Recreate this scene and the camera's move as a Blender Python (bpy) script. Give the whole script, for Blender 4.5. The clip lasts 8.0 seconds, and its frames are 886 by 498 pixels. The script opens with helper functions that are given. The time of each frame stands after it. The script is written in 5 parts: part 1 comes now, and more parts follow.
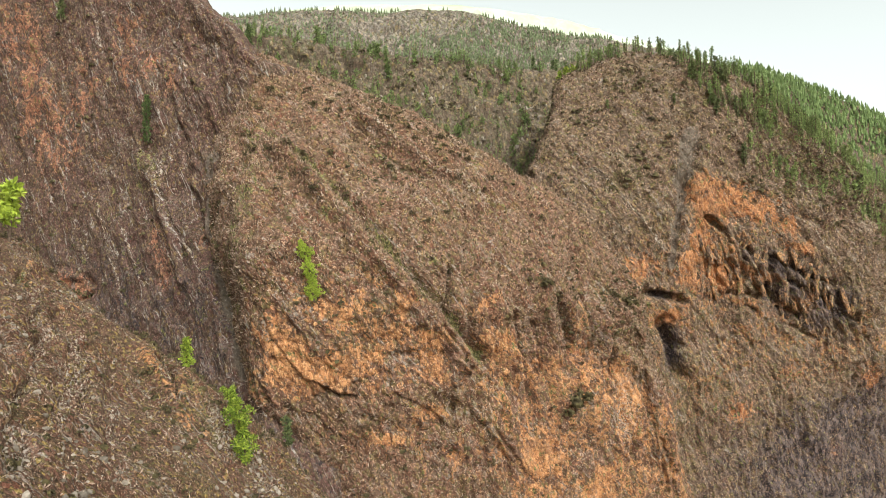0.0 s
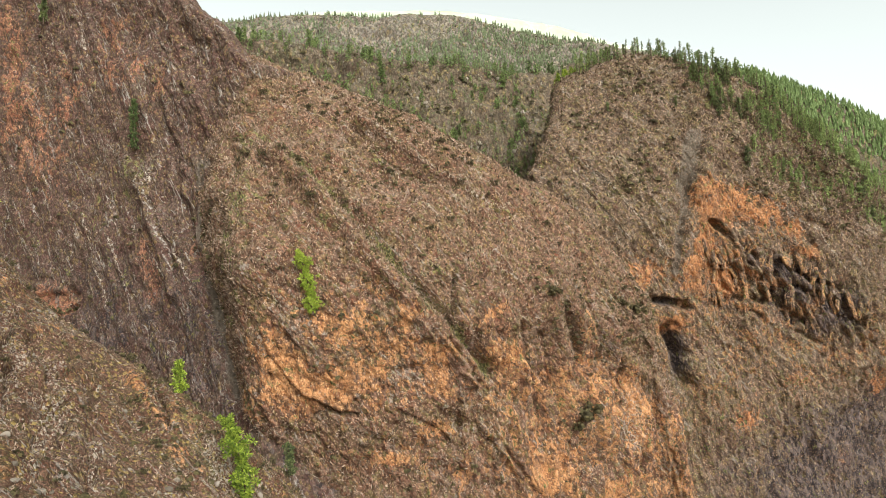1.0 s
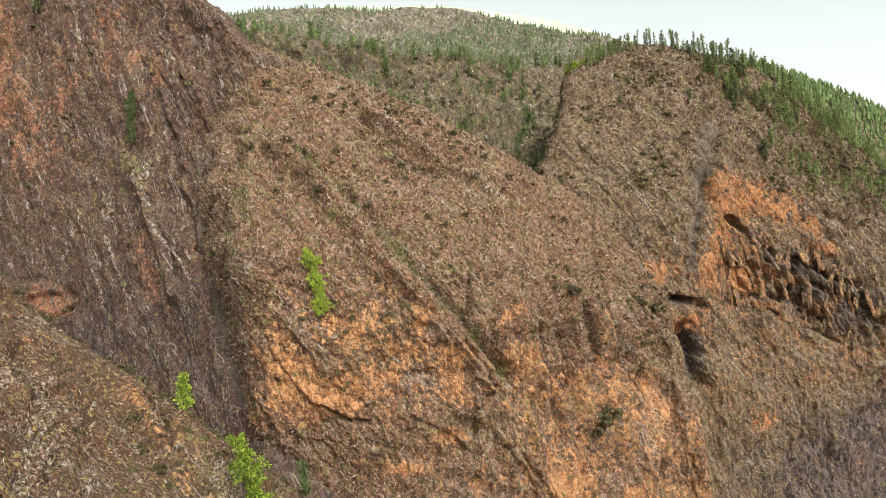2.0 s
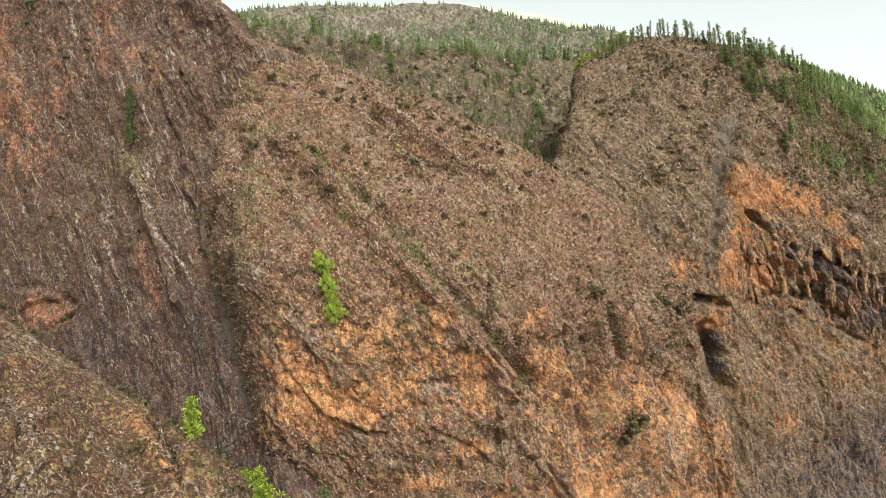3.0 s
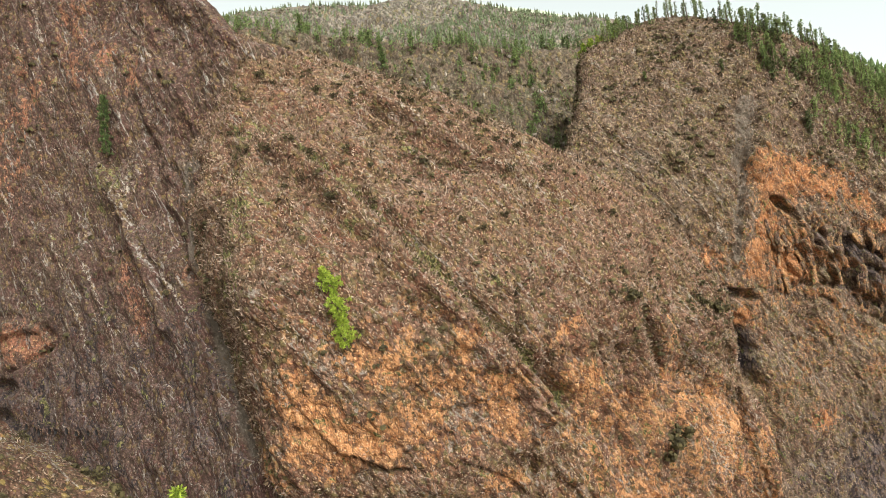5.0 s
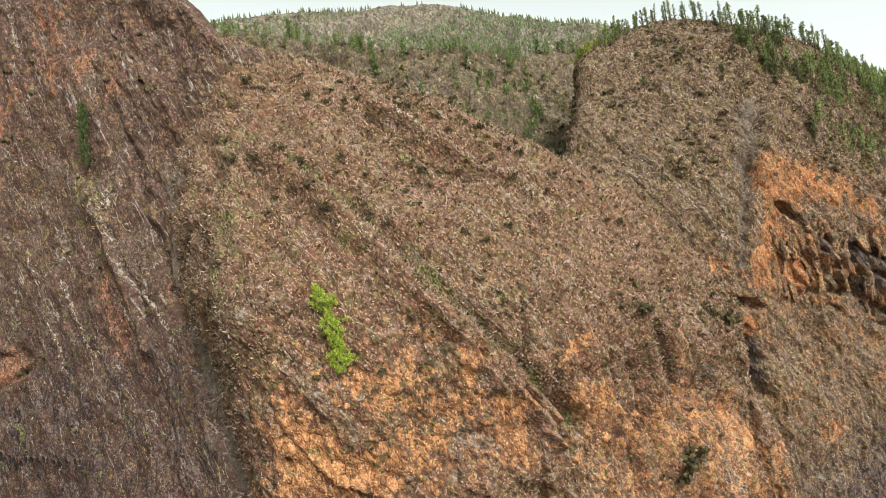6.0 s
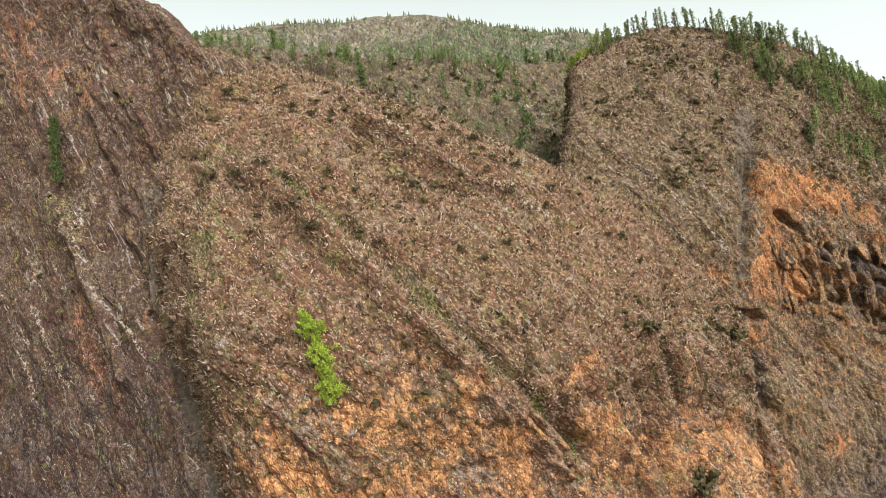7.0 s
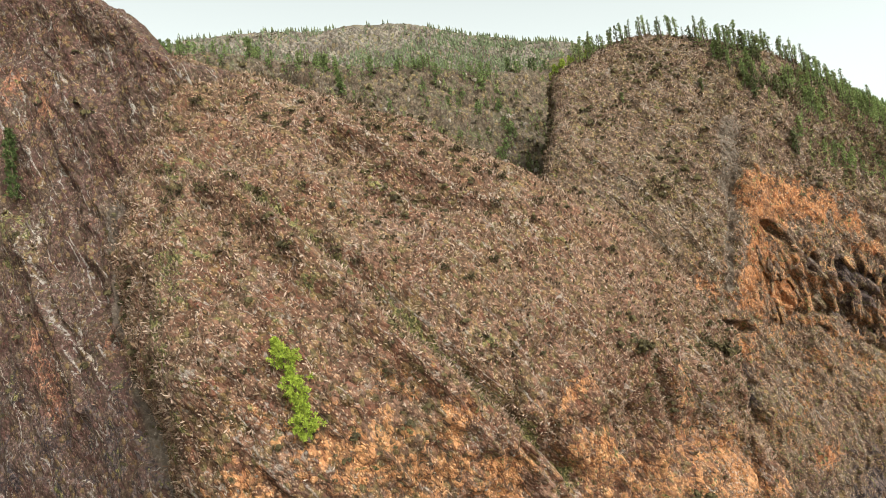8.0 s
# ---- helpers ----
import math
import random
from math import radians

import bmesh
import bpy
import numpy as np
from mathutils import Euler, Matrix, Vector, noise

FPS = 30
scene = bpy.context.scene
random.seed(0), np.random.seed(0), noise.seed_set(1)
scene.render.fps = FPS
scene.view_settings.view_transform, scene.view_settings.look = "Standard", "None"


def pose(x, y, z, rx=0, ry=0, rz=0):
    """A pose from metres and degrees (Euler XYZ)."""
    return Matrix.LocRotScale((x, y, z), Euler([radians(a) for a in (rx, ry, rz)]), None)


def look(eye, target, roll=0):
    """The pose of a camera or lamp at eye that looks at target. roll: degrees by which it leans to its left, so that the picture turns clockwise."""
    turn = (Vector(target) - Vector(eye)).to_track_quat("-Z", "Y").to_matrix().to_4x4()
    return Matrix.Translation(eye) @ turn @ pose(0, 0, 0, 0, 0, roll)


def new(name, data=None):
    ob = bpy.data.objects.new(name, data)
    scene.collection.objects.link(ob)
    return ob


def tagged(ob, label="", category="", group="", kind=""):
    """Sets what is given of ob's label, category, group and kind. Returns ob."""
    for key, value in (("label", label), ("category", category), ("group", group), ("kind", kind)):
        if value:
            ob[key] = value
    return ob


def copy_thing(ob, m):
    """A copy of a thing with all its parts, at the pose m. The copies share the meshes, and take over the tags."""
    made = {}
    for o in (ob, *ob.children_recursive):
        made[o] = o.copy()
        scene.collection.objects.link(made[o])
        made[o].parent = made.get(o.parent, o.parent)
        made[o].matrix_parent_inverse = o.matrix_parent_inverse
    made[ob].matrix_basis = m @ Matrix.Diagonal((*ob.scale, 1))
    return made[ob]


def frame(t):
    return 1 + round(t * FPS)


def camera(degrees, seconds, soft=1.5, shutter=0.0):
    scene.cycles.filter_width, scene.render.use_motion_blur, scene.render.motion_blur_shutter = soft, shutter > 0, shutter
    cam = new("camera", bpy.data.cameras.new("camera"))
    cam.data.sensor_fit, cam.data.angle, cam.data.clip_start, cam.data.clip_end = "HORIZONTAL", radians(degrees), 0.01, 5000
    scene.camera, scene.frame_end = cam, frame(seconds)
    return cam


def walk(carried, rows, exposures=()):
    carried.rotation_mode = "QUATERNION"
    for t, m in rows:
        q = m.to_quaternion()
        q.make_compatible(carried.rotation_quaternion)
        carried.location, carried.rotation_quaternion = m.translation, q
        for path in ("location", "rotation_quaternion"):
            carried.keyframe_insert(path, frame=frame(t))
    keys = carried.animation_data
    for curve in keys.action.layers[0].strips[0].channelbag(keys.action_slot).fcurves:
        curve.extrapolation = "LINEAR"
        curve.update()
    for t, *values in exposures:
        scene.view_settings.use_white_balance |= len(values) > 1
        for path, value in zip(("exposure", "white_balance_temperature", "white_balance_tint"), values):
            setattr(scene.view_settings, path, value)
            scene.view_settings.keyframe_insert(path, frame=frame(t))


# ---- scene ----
# the camera: a drone that glides forward and slowly climbs towards the cliff
cam = camera(72.0, 8.0, soft=0.9)
METRES, EYE, TILT, LEAN, TURN = 60.0, 110.0, 3.0, 2.0, 0.0
ROWS = [
    (0.0, 0.0000, 0.0000, 0.0000, 0.00, 0.00, 0.00),
    (0.5, -0.0267, 0.0570, 0.0055, -0.46, 0.28, 0.11),
    (1.0, -0.0546, 0.1150, 0.0102, -0.90, 0.55, 0.55),
    (2.5, -0.1456, 0.3000, 0.0224, -1.16, 0.09, 0.73),
    (3.0, -0.1743, 0.3642, 0.0284, -0.98, 0.09, 1.37),
    (3.5, -0.1989, 0.4271, 0.0335, -0.84, 0.11, 2.13),
    (4.0, -0.2183, 0.4879, 0.0394, -0.89, 0.04, 3.01),
    (4.5, -0.2339, 0.5484, 0.0482, -1.11, -0.01, 3.83),
    (6.0, -0.2718, 0.7282, 0.0833, -2.33, 0.62, 4.81),
    (6.5, -0.2792, 0.7846, 0.0966, -2.83, 1.10, 5.20),
    (7.0, -0.2826, 0.8386, 0.1110, -3.36, 1.49, 5.64),
    (7.5, -0.2818, 0.8897, 0.1262, -4.00, 1.84, 5.93),
    (8.0, -0.2785, 0.9394, 0.1414, -5.11, 2.10, 6.24),
]
walk(cam, [(t, pose(0, 0, EYE, TILT, LEAN, TURN) @ pose(METRES * x, METRES * y, METRES * z, 90 + pitch, roll, yaw)) for t, x, y, z, yaw, pitch, roll in ROWS])

# ---- light: a bright, thinly overcast sky with a soft sun ----
SUN_EL, SUN_AZ = 37.0, 154.0   # degrees: height, and the bearing clockwise from +y
world = bpy.data.worlds.new("sky")
scene.world = world
world.use_nodes = True
wn = world.node_tree
wn.nodes.clear()
sky = wn.nodes.new("ShaderNodeTexSky")
sky.sky_type = "NISHITA"
sky.sun_disc = False
sky.sun_elevation = radians(SUN_EL)
sky.sun_rotation = radians(SUN_AZ)
sky.altitude = 600
sky.air_density = 1.0
sky.dust_density = 6.0
sky.ozone_density = 0.6
hsv = wn.nodes.new("ShaderNodeHueSaturation")
hsv.inputs["Saturation"].default_value = 0.1
tint = wn.nodes.new("ShaderNodeMix")
tint.data_type, tint.blend_type = "RGBA", "MULTIPLY"
tint.inputs[0].default_value = 1.0
tint.inputs[7].default_value = (1.26, 1.35, 1.27, 1.0)   # thin high cloud, faintly greenish white
bg = wn.nodes.new("ShaderNodeBackground")
bg.inputs["Strength"].default_value = 0.15
wout = wn.nodes.new("ShaderNodeOutputWorld")
wn.links.new(sky.outputs["Color"], hsv.inputs["Color"])
wn.links.new(hsv.outputs["Color"], tint.inputs[6])
wn.links.new(tint.outputs[2], bg.inputs["Color"])
wn.links.new(bg.outputs["Background"], wout.inputs["Surface"])

sun_data = bpy.data.lights.new("sun", "SUN")
sun_data.energy = 1.15
sun_data.angle = radians(10)
sun_data.color = (1.0, 0.965, 1.04)
sun = new("sun", sun_data)
_e, _a = radians(SUN_EL), radians(SUN_AZ)
sun_way = Vector((math.sin(_a) * math.cos(_e), math.cos(_a) * math.cos(_e), math.sin(_e)))
sun.matrix_world = look(sun_way * 900, (0, 0, 0))
scene.view_settings.exposure = 0.64


# ---- materials ----
class Nodes:
    """A small writer for node materials."""

    def __init__(self, name):
        self.mat = bpy.data.materials.new(name)
        self.mat.use_nodes = True
        self.tree = self.mat.node_tree
        self.bsdf = self.tree.nodes["Principled BSDF"]

    def node(self, kind, **values):
        n = self.tree.nodes.new(kind)
        for key, value in values.items():
            n.inputs[key].default_value = value
        return n

    def link(self, a, b):
        self.tree.links.new(a, b)

    def attribute(self, name):
        n = self.tree.nodes.new("ShaderNodeAttribute")
        n.attribute_name = name
        return n.outputs["Fac"]

    def place(self, turn=0.0, stretch=(1, 1, 1)):
        """World-sized coordinates turned in the x-z plane and stretched along the fall line."""
        tex = self.tree.nodes.new("ShaderNodeTexCoord")
        m = self.node("ShaderNodeMapping")
        m.inputs["Rotation"].default_value = (0, radians(turn), 0)
        self.link(tex.outputs["Object"], m.inputs["Vector"])
        k = self.tree.nodes.new("ShaderNodeVectorMath")
        k.operation = "MULTIPLY"
        k.inputs[1].default_value = stretch
        self.link(m.outputs["Vector"], k.inputs[0])
        return k.outputs["Vector"]

    def noise(self, vector, scale, detail=4.0, rough=0.6, distort=0.0):
        n = self.node("ShaderNodeTexNoise", Scale=scale, Detail=detail, Roughness=rough, Distortion=distort)
        self.link(vector, n.inputs["Vector"])
        return n.outputs["Fac"]

    def ramp(self, fac, lo, hi):
        n = self.tree.nodes.new("ShaderNodeMapRange")
        n.interpolation_type = "SMOOTHSTEP"
        n.inputs["From Min"].default_value = lo
        n.inputs["From Max"].default_value = hi
        self.link(fac, n.inputs["Value"])
        return n.outputs["Result"]

    def math(self, op, a, b):
        n = self.tree.nodes.new("ShaderNodeMath")
        n.operation = op
        for k, v in enumerate((a, b)):
            if isinstance(v, (int, float)):
                n.inputs[k].default_value = v
            else:
                self.link(v, n.inputs[k])
        return n.outputs["Value"]

    def mix(self, fac, a, b):
        n = self.tree.nodes.new("ShaderNodeMix")
        n.data_type = "RGBA"
        for sock, v in ((n.inputs[0], fac), (n.inputs[6], a), (n.inputs[7], b)):
            if isinstance(v, (int, float)):
                sock.default_value = v
            elif isinstance(v, tuple):
                sock.default_value = (*v, 1.0)
            else:
                self.link(v, sock)
        return n.outputs[2]

    def blend(self, fac, a, b):
        n = self.tree.nodes.new("ShaderNodeMix")
        for sock, v in ((n.inputs[0], fac), (n.inputs[2], a), (n.inputs[3], b)):
            self.link(v, sock)
        return n.outputs[0]

    def warp(self, vector, scale, amount):
        """Coordinates stirred by a noise, so that cells lose their even outline."""
        n = self.node("ShaderNodeTexNoise", Scale=scale, Detail=3.0, Roughness=0.6)
        self.link(vector, n.inputs["Vector"])
        k = self.tree.nodes.new("ShaderNodeVectorMath")
        k.operation = "MULTIPLY_ADD"
        k.inputs[1].default_value = (amount, amount, amount)
        self.link(n.outputs["Color"], k.inputs[0])
        self.link(vector, k.inputs[2])
        return k.outputs["Vector"]

    def cells(self, vector, scale, edges=False):
        """Scattered cells: the distance from each one's middle (or edge), and two random values for each."""
        n = self.node("ShaderNodeTexVoronoi", Scale=scale)
        self.link(vector, n.inputs["Vector"])
        part_of = self.tree.nodes.new("ShaderNodeSeparateColor")
        self.link(n.outputs["Color"], part_of.inputs[0])
        away = n.outputs["Distance"]
        if edges:
            e = self.node("ShaderNodeTexVoronoi", Scale=scale)
            e.feature = "DISTANCE_TO_EDGE"
            self.link(vector, e.inputs["Vector"])
            away = e.outputs["Distance"]
        return away, part_of.outputs[0], part_of.outputs[1]

    def finish(self, colour, height=None, bump=0.4, distance=0.3, rough=0.95):
        self.link(colour, self.bsdf.inputs["Base Color"])
        self.bsdf.inputs["Roughness"].default_value = rough
        self.bsdf.inputs["Specular IOR Level"].default_value = 0.15
        if height is not None:
            b = self.node("ShaderNodeBump", Strength=bump, Distance=distance)
            self.link(height, b.inputs["Height"])
            self.link(b.outputs["Normal"], self.bsdf.inputs["Normal"])
        return self.mat


def cliff_material(name, turn, soil=(0.145, 0.067, 0.04), scree=(0.188, 0.107, 0.074), scrub=(0.062, 0.043, 0.025),
                   olive=(0.13, 0.115, 0.04), veins=0.5, ochre=0.35, lichen=0.2, stones=0.8, size=1.0, drawn=0.68, bare_rock=((0.29, 0.108, 0.042), (0.53, 0.25, 0.105))):
    """Steep ground: brown earth under clumps of dry scrub, pale twigs and stones, bare fractured rock, dark lava (its
    colour also paints shade) and grassy strips.
    size: how large the clumps and stones are, 1 for clumps just under a metre; drawn: how far they are drawn out down
    the slope."""
    n = Nodes(name)
    plain = n.place(0, (1, 1, 1))
    fall = n.place(turn, (1.0, 1.0, drawn))                 # drawn out down the slope
    upright = n.place(0.3 * turn, (1.0, 1.0, 0.5))        # drawn out downwards, on the cliffs
    broad = n.noise(fall, 0.13, 5, 0.62, 0.4)
    streak = n.blend(n.attribute("steep"), n.noise(fall, 0.9, 4, 0.72, 0.8), n.noise(upright, 0.9, 4, 0.72, 0.8))
    patch = n.noise(plain, 0.055, 4, 0.6)
    mid = n.noise(plain, 0.2, 5, 0.7, 0.6)
    speck = n.noise(fall, 1.7 / size, 3, 0.75, 0.8)
    warped = n.warp(fall, 0.9 / size, 0.5 * size)
    clump, kind, tone = n.cells(warped, 1.3 / size)
    fleck, fkind, ftone = n.cells(warped, 3.3 / size)
    # earth
    col = n.mix(n.ramp(broad, 0.38, 0.62), soil, scree)
    col = n.mix(n.math("MULTIPLY", n.ramp(patch, 0.5, 0.66), n.math("MULTIPLY", n.ramp(streak, 0.42, 0.6), 0.6)), col, olive)
    col = n.mix(n.math("MULTIPLY", n.ramp(mid, 0.52, 0.64), 0.5), col, (1.35 * soil[0], 0.95 * soil[1], 0.9 * soil[2]))
    col = n.mix(n.math("MULTIPLY", n.ramp(n.math("SUBTRACT", 1.0, mid), 0.56, 0.66), 0.5), col, tuple(0.85 * c for c in olive))
    earth = col
    # clumps of scrub: dark, olive, straw coloured and grey dead ones, over earth
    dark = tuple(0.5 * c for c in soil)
    straw = tuple(min(1.0, k * c) for k, c in zip((1.4, 1.36, 1.24), scree))
    col = n.mix(n.math("MULTIPLY", n.ramp(kind, 0.6, 0.8), 0.5), col, straw)
    col = n.mix(n.math("MULTIPLY", n.ramp(n.math("SUBTRACT", 1.0, kind), 0.66, 0.84), 0.45), col, scrub)
    col = n.mix(n.math("MULTIPLY", n.ramp(tone, 0.86, 0.9), ochre), col, (0.27, 0.19, 0.06))
    col = n.mix(n.math("MULTIPLY", n.ramp(n.math("SUBTRACT", 1.0, tone), 0.84, 0.88), 0.6), col, olive)
    # shade between the clumps, painted as earth at half its colour
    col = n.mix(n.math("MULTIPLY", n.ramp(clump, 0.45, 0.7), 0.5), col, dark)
    # single twigs, tufts and stones
    col = n.mix(n.math("MULTIPLY", n.ramp(n.math("SUBTRACT", 1.0, fkind), 0.7, 0.78), 0.6), col, tuple(0.8 * c for c in scrub))
    col = n.mix(n.math("MULTIPLY", n.math("MULTIPLY", n.ramp(fkind, 0.76, 0.84), n.ramp(n.math("SUBTRACT", 1.0, fleck), 0.45, 0.62)), 0.75 * stones), col, (0.46, 0.31, 0.205))
    ashy = n.math("MULTIPLY", n.ramp(n.noise(plain, 0.13, 3, 0.6, 0.6), 0.5, 0.6), n.ramp(ftone, 0.78, 0.84))
    col = n.mix(n.math("MULTIPLY", ashy, lichen), col, (0.42, 0.38, 0.32))
    # thin pale veins that run down the slope
    line = n.math("ABSOLUTE", n.math("SUBTRACT", n.noise(n.place(turn, (1, 1, 0.045)), 0.22, 2, 0.5, 0.25), 0.5), 0.0)
    vein = n.math("MULTIPLY", n.math("SUBTRACT", 1.0, n.ramp(line, 0.003, 0.012)), n.ramp(speck, 0.42, 0.56))
    col = n.mix(n.math("MULTIPLY", vein, veins), col, (0.36, 0.32, 0.28))
    # bare rock: blocks with dark joints, pale fresh breaks and stains
    deep, pale = bare_rock
    edge, bkind, btone = n.cells(n.warp(upright, 0.4, 1.8), 0.6, edges=True)
    rock = n.mix(n.ramp(n.noise(upright, 0.5, 5, 0.7, 1.0), 0.38, 0.58), deep, pale)
    rock = n.mix(n.math("MULTIPLY", n.ramp(bkind, 0.55, 0.7), 0.55), rock, (0.2, 0.105, 0.06))
    rock = n.mix(n.math("MULTIPLY", n.ramp(kind, 0.62, 0.72), 0.5), rock, tuple(min(1.0, 1.15 * c) for c in pale))
    rock = n.mix(n.math("MULTIPLY", n.ramp(n.math("SUBTRACT", 1.0, fkind), 0.72, 0.8), 0.55), rock, (0.11, 0.06, 0.035))
    rock = n.mix(n.math("MULTIPLY", n.math("MULTIPLY", n.ramp(fkind, 0.74, 0.82), n.ramp(n.math("SUBTRACT", 1.0, fleck), 0.45, 0.62)), 0.7), rock, (0.68, 0.4, 0.2))
    crack = n.math("SUBTRACT", 1.0, n.ramp(edge, 0.015, 0.075))
    rock = n.mix(n.math("MULTIPLY", n.math("MULTIPLY", crack, n.ramp(speck, 0.46, 0.6)), 0.7), rock, (0.07, 0.038, 0.024))
    ore = n.attribute("ore")
    ragged = n.math("ADD", n.math("MULTIPLY", n.math("SUBTRACT", streak, 0.5), 1.6), n.math("MULTIPLY", n.math("SUBTRACT", kind, 0.5), 0.42))
    ragged = n.math("ADD", ragged, n.math("MULTIPLY", n.math("SUBTRACT", n.noise(fall, 0.24, 4, 0.62, 0.6), 0.5), 3.0))
    bare = n.math("MULTIPLY", n.ramp(n.math("ADD", ore, ragged), 0.36, 0.9), 0.84)
    col = n.mix(bare, col, rock)
    # dark lava colour, also laid on as painted shade
    lava_shade = n.mix(n.ramp(btone, 0.2, 0.8), (0.03, 0.024, 0.027), (0.115, 0.087, 0.082))
    lava_shade = n.mix(n.math("MULTIPLY", n.ramp(fkind, 0.7, 0.8), 0.6), lava_shade, (0.2, 0.13, 0.095))
    lava_shade = n.mix(n.math("MULTIPLY", crack, 0.7), lava_shade, (0.012, 0.01, 0.011))
    col = n.mix(n.math("MULTIPLY", n.ramp(n.math("ADD", n.attribute("lava_shade"), n.math("MULTIPLY", ragged, 0.6)), 0.4, 0.6), 0.92), col, lava_shade)
    grass = n.mix(n.ramp(ftone, 0.3, 0.8), (0.075, 0.072, 0.028), (0.22, 0.19, 0.075))
    col = n.mix(n.ramp(n.math("ADD", n.attribute("grass"), ragged), 0.45, 0.7), col, grass)
    dust = n.mix(n.ramp(speck, 0.35, 0.7), (0.095, 0.073, 0.055), (0.165, 0.13, 0.1))
    dusty = n.math("MULTIPLY", n.ramp(n.attribute("dust"), 0.25, 0.6), 0.85)
    col = n.mix(dusty, col, dust)
    bright = n.math("ADD", n.attribute("pale"), n.math("MULTIPLY", n.math("SUBTRACT", speck, 0.5), 3.2))
    col = n.mix(n.math("MULTIPLY", n.ramp(bright, 0.4, 0.75), 0.7), col, (0.44, 0.37, 0.3))
    soft = n.math("SUBTRACT", n.math("MULTIPLY", streak, 1.0), n.math("ADD", n.math("MULTIPLY", clump, 0.7), n.math("MULTIPLY", fleck, 0.3)))
    hard = n.math("SUBTRACT", n.math("ADD", n.math("MULTIPLY", bkind, 0.5), n.math("MULTIPLY", streak, 1.0)), n.math("ADD", n.math("MULTIPLY", crack, 0.5), n.math("MULTIPLY", fleck, 0.35)))
    return n.finish(col, n.blend(bare, soft, hard), 0.8, 0.6 * size ** 0.5)


def plain_material(name, dark, light, scale=1.0, rough=0.9, island=False):
    n = Nodes(name)
    fac = n.noise(n.place(), scale, 4, 0.65)
    if island:
        g = n.tree.nodes.new("ShaderNodeNewGeometry")
        fac = n.math("ADD", n.math("MULTIPLY", fac, 0.6), n.math("MULTIPLY", g.outputs["Random Per Island"], 0.45))
        lo, hi = 0.25, 0.8
    else:
        lo, hi = 0.35, 0.65
    col = n.mix(n.ramp(fac, lo, hi), dark, light)
    return n.finish(col, fac, 0.3, 0.1, rough)


def needle_material(name, dark, light):
    """Pine needles: green that varies from tuft to tuft and from tree to tree."""
    n = Nodes(name)
    g = n.tree.nodes.new("ShaderNodeNewGeometry")
    o = n.tree.nodes.new("ShaderNodeObjectInfo")
    fac = n.math("ADD", n.math("MULTIPLY", g.outputs["Random Per Island"], 0.65), n.math("MULTIPLY", o.outputs["Random"], 0.4))
    col = n.mix(n.ramp(fac, 0.1, 0.95), dark, light)
    n.bsdf.inputs["Transmission Weight"].default_value = 0.0
    return n.finish(col, None, rough=0.7)


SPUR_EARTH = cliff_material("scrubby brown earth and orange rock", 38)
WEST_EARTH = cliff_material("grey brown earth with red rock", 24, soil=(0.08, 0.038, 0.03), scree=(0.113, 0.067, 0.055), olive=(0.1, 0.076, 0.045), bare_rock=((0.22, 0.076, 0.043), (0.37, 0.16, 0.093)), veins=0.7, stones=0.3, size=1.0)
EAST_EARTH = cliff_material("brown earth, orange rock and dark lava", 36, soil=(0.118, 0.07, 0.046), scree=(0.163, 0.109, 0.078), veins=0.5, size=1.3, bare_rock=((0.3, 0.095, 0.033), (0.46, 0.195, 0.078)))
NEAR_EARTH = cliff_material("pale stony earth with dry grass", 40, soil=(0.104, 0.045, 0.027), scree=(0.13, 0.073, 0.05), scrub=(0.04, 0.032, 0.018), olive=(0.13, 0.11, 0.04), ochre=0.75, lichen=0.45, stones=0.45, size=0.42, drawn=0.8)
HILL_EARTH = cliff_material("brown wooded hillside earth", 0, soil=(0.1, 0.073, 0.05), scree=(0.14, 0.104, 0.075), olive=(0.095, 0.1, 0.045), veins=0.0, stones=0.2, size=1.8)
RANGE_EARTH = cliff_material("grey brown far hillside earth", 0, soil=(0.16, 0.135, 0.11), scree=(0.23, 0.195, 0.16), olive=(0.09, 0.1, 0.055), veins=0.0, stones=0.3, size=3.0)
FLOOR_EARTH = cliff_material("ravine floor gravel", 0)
SCRUB = plain_material("dry scrub", (0.05, 0.033, 0.018), (0.21, 0.135, 0.08), 0.4, island=True)
TWIGS = plain_material("dead grey twigs", (0.15, 0.092, 0.06), (0.42, 0.31, 0.235), 0.4, island=True)
BUSH = plain_material("olive bush leaves", (0.034, 0.027, 0.014), (0.11, 0.088, 0.038), 0.4, island=True)
CLIFF_NEEDLES = needle_material("mid green pine needles", (0.045, 0.068, 0.02), (0.19, 0.23, 0.075))
NEEDLES = needle_material("bright pine needles", (0.065, 0.105, 0.012), (0.36, 0.43, 0.055))
WOOD_NEEDLES = needle_material("green pine needles", (0.062, 0.092, 0.03), (0.25, 0.31, 0.1))
DARK_NEEDLES = needle_material("dark pine needles", (0.041, 0.054, 0.022), (0.176, 0.196, 0.068))
# greyed and lightened to put distance haze into the needle colour
FAR_NEEDLES = needle_material("far pine needles greyed by haze", (0.075, 0.09, 0.046), (0.155, 0.175, 0.09))
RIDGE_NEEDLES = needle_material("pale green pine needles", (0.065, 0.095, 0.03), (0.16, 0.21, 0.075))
BARK = plain_material("pine bark", (0.06, 0.04, 0.028), (0.15, 0.1, 0.07), 2.0)
LAVA = cliff_material("weathered lava rock", 10, soil=(0.1, 0.07, 0.055), scree=(0.24, 0.14, 0.085), scrub=(0.04, 0.03, 0.028), veins=0.0)
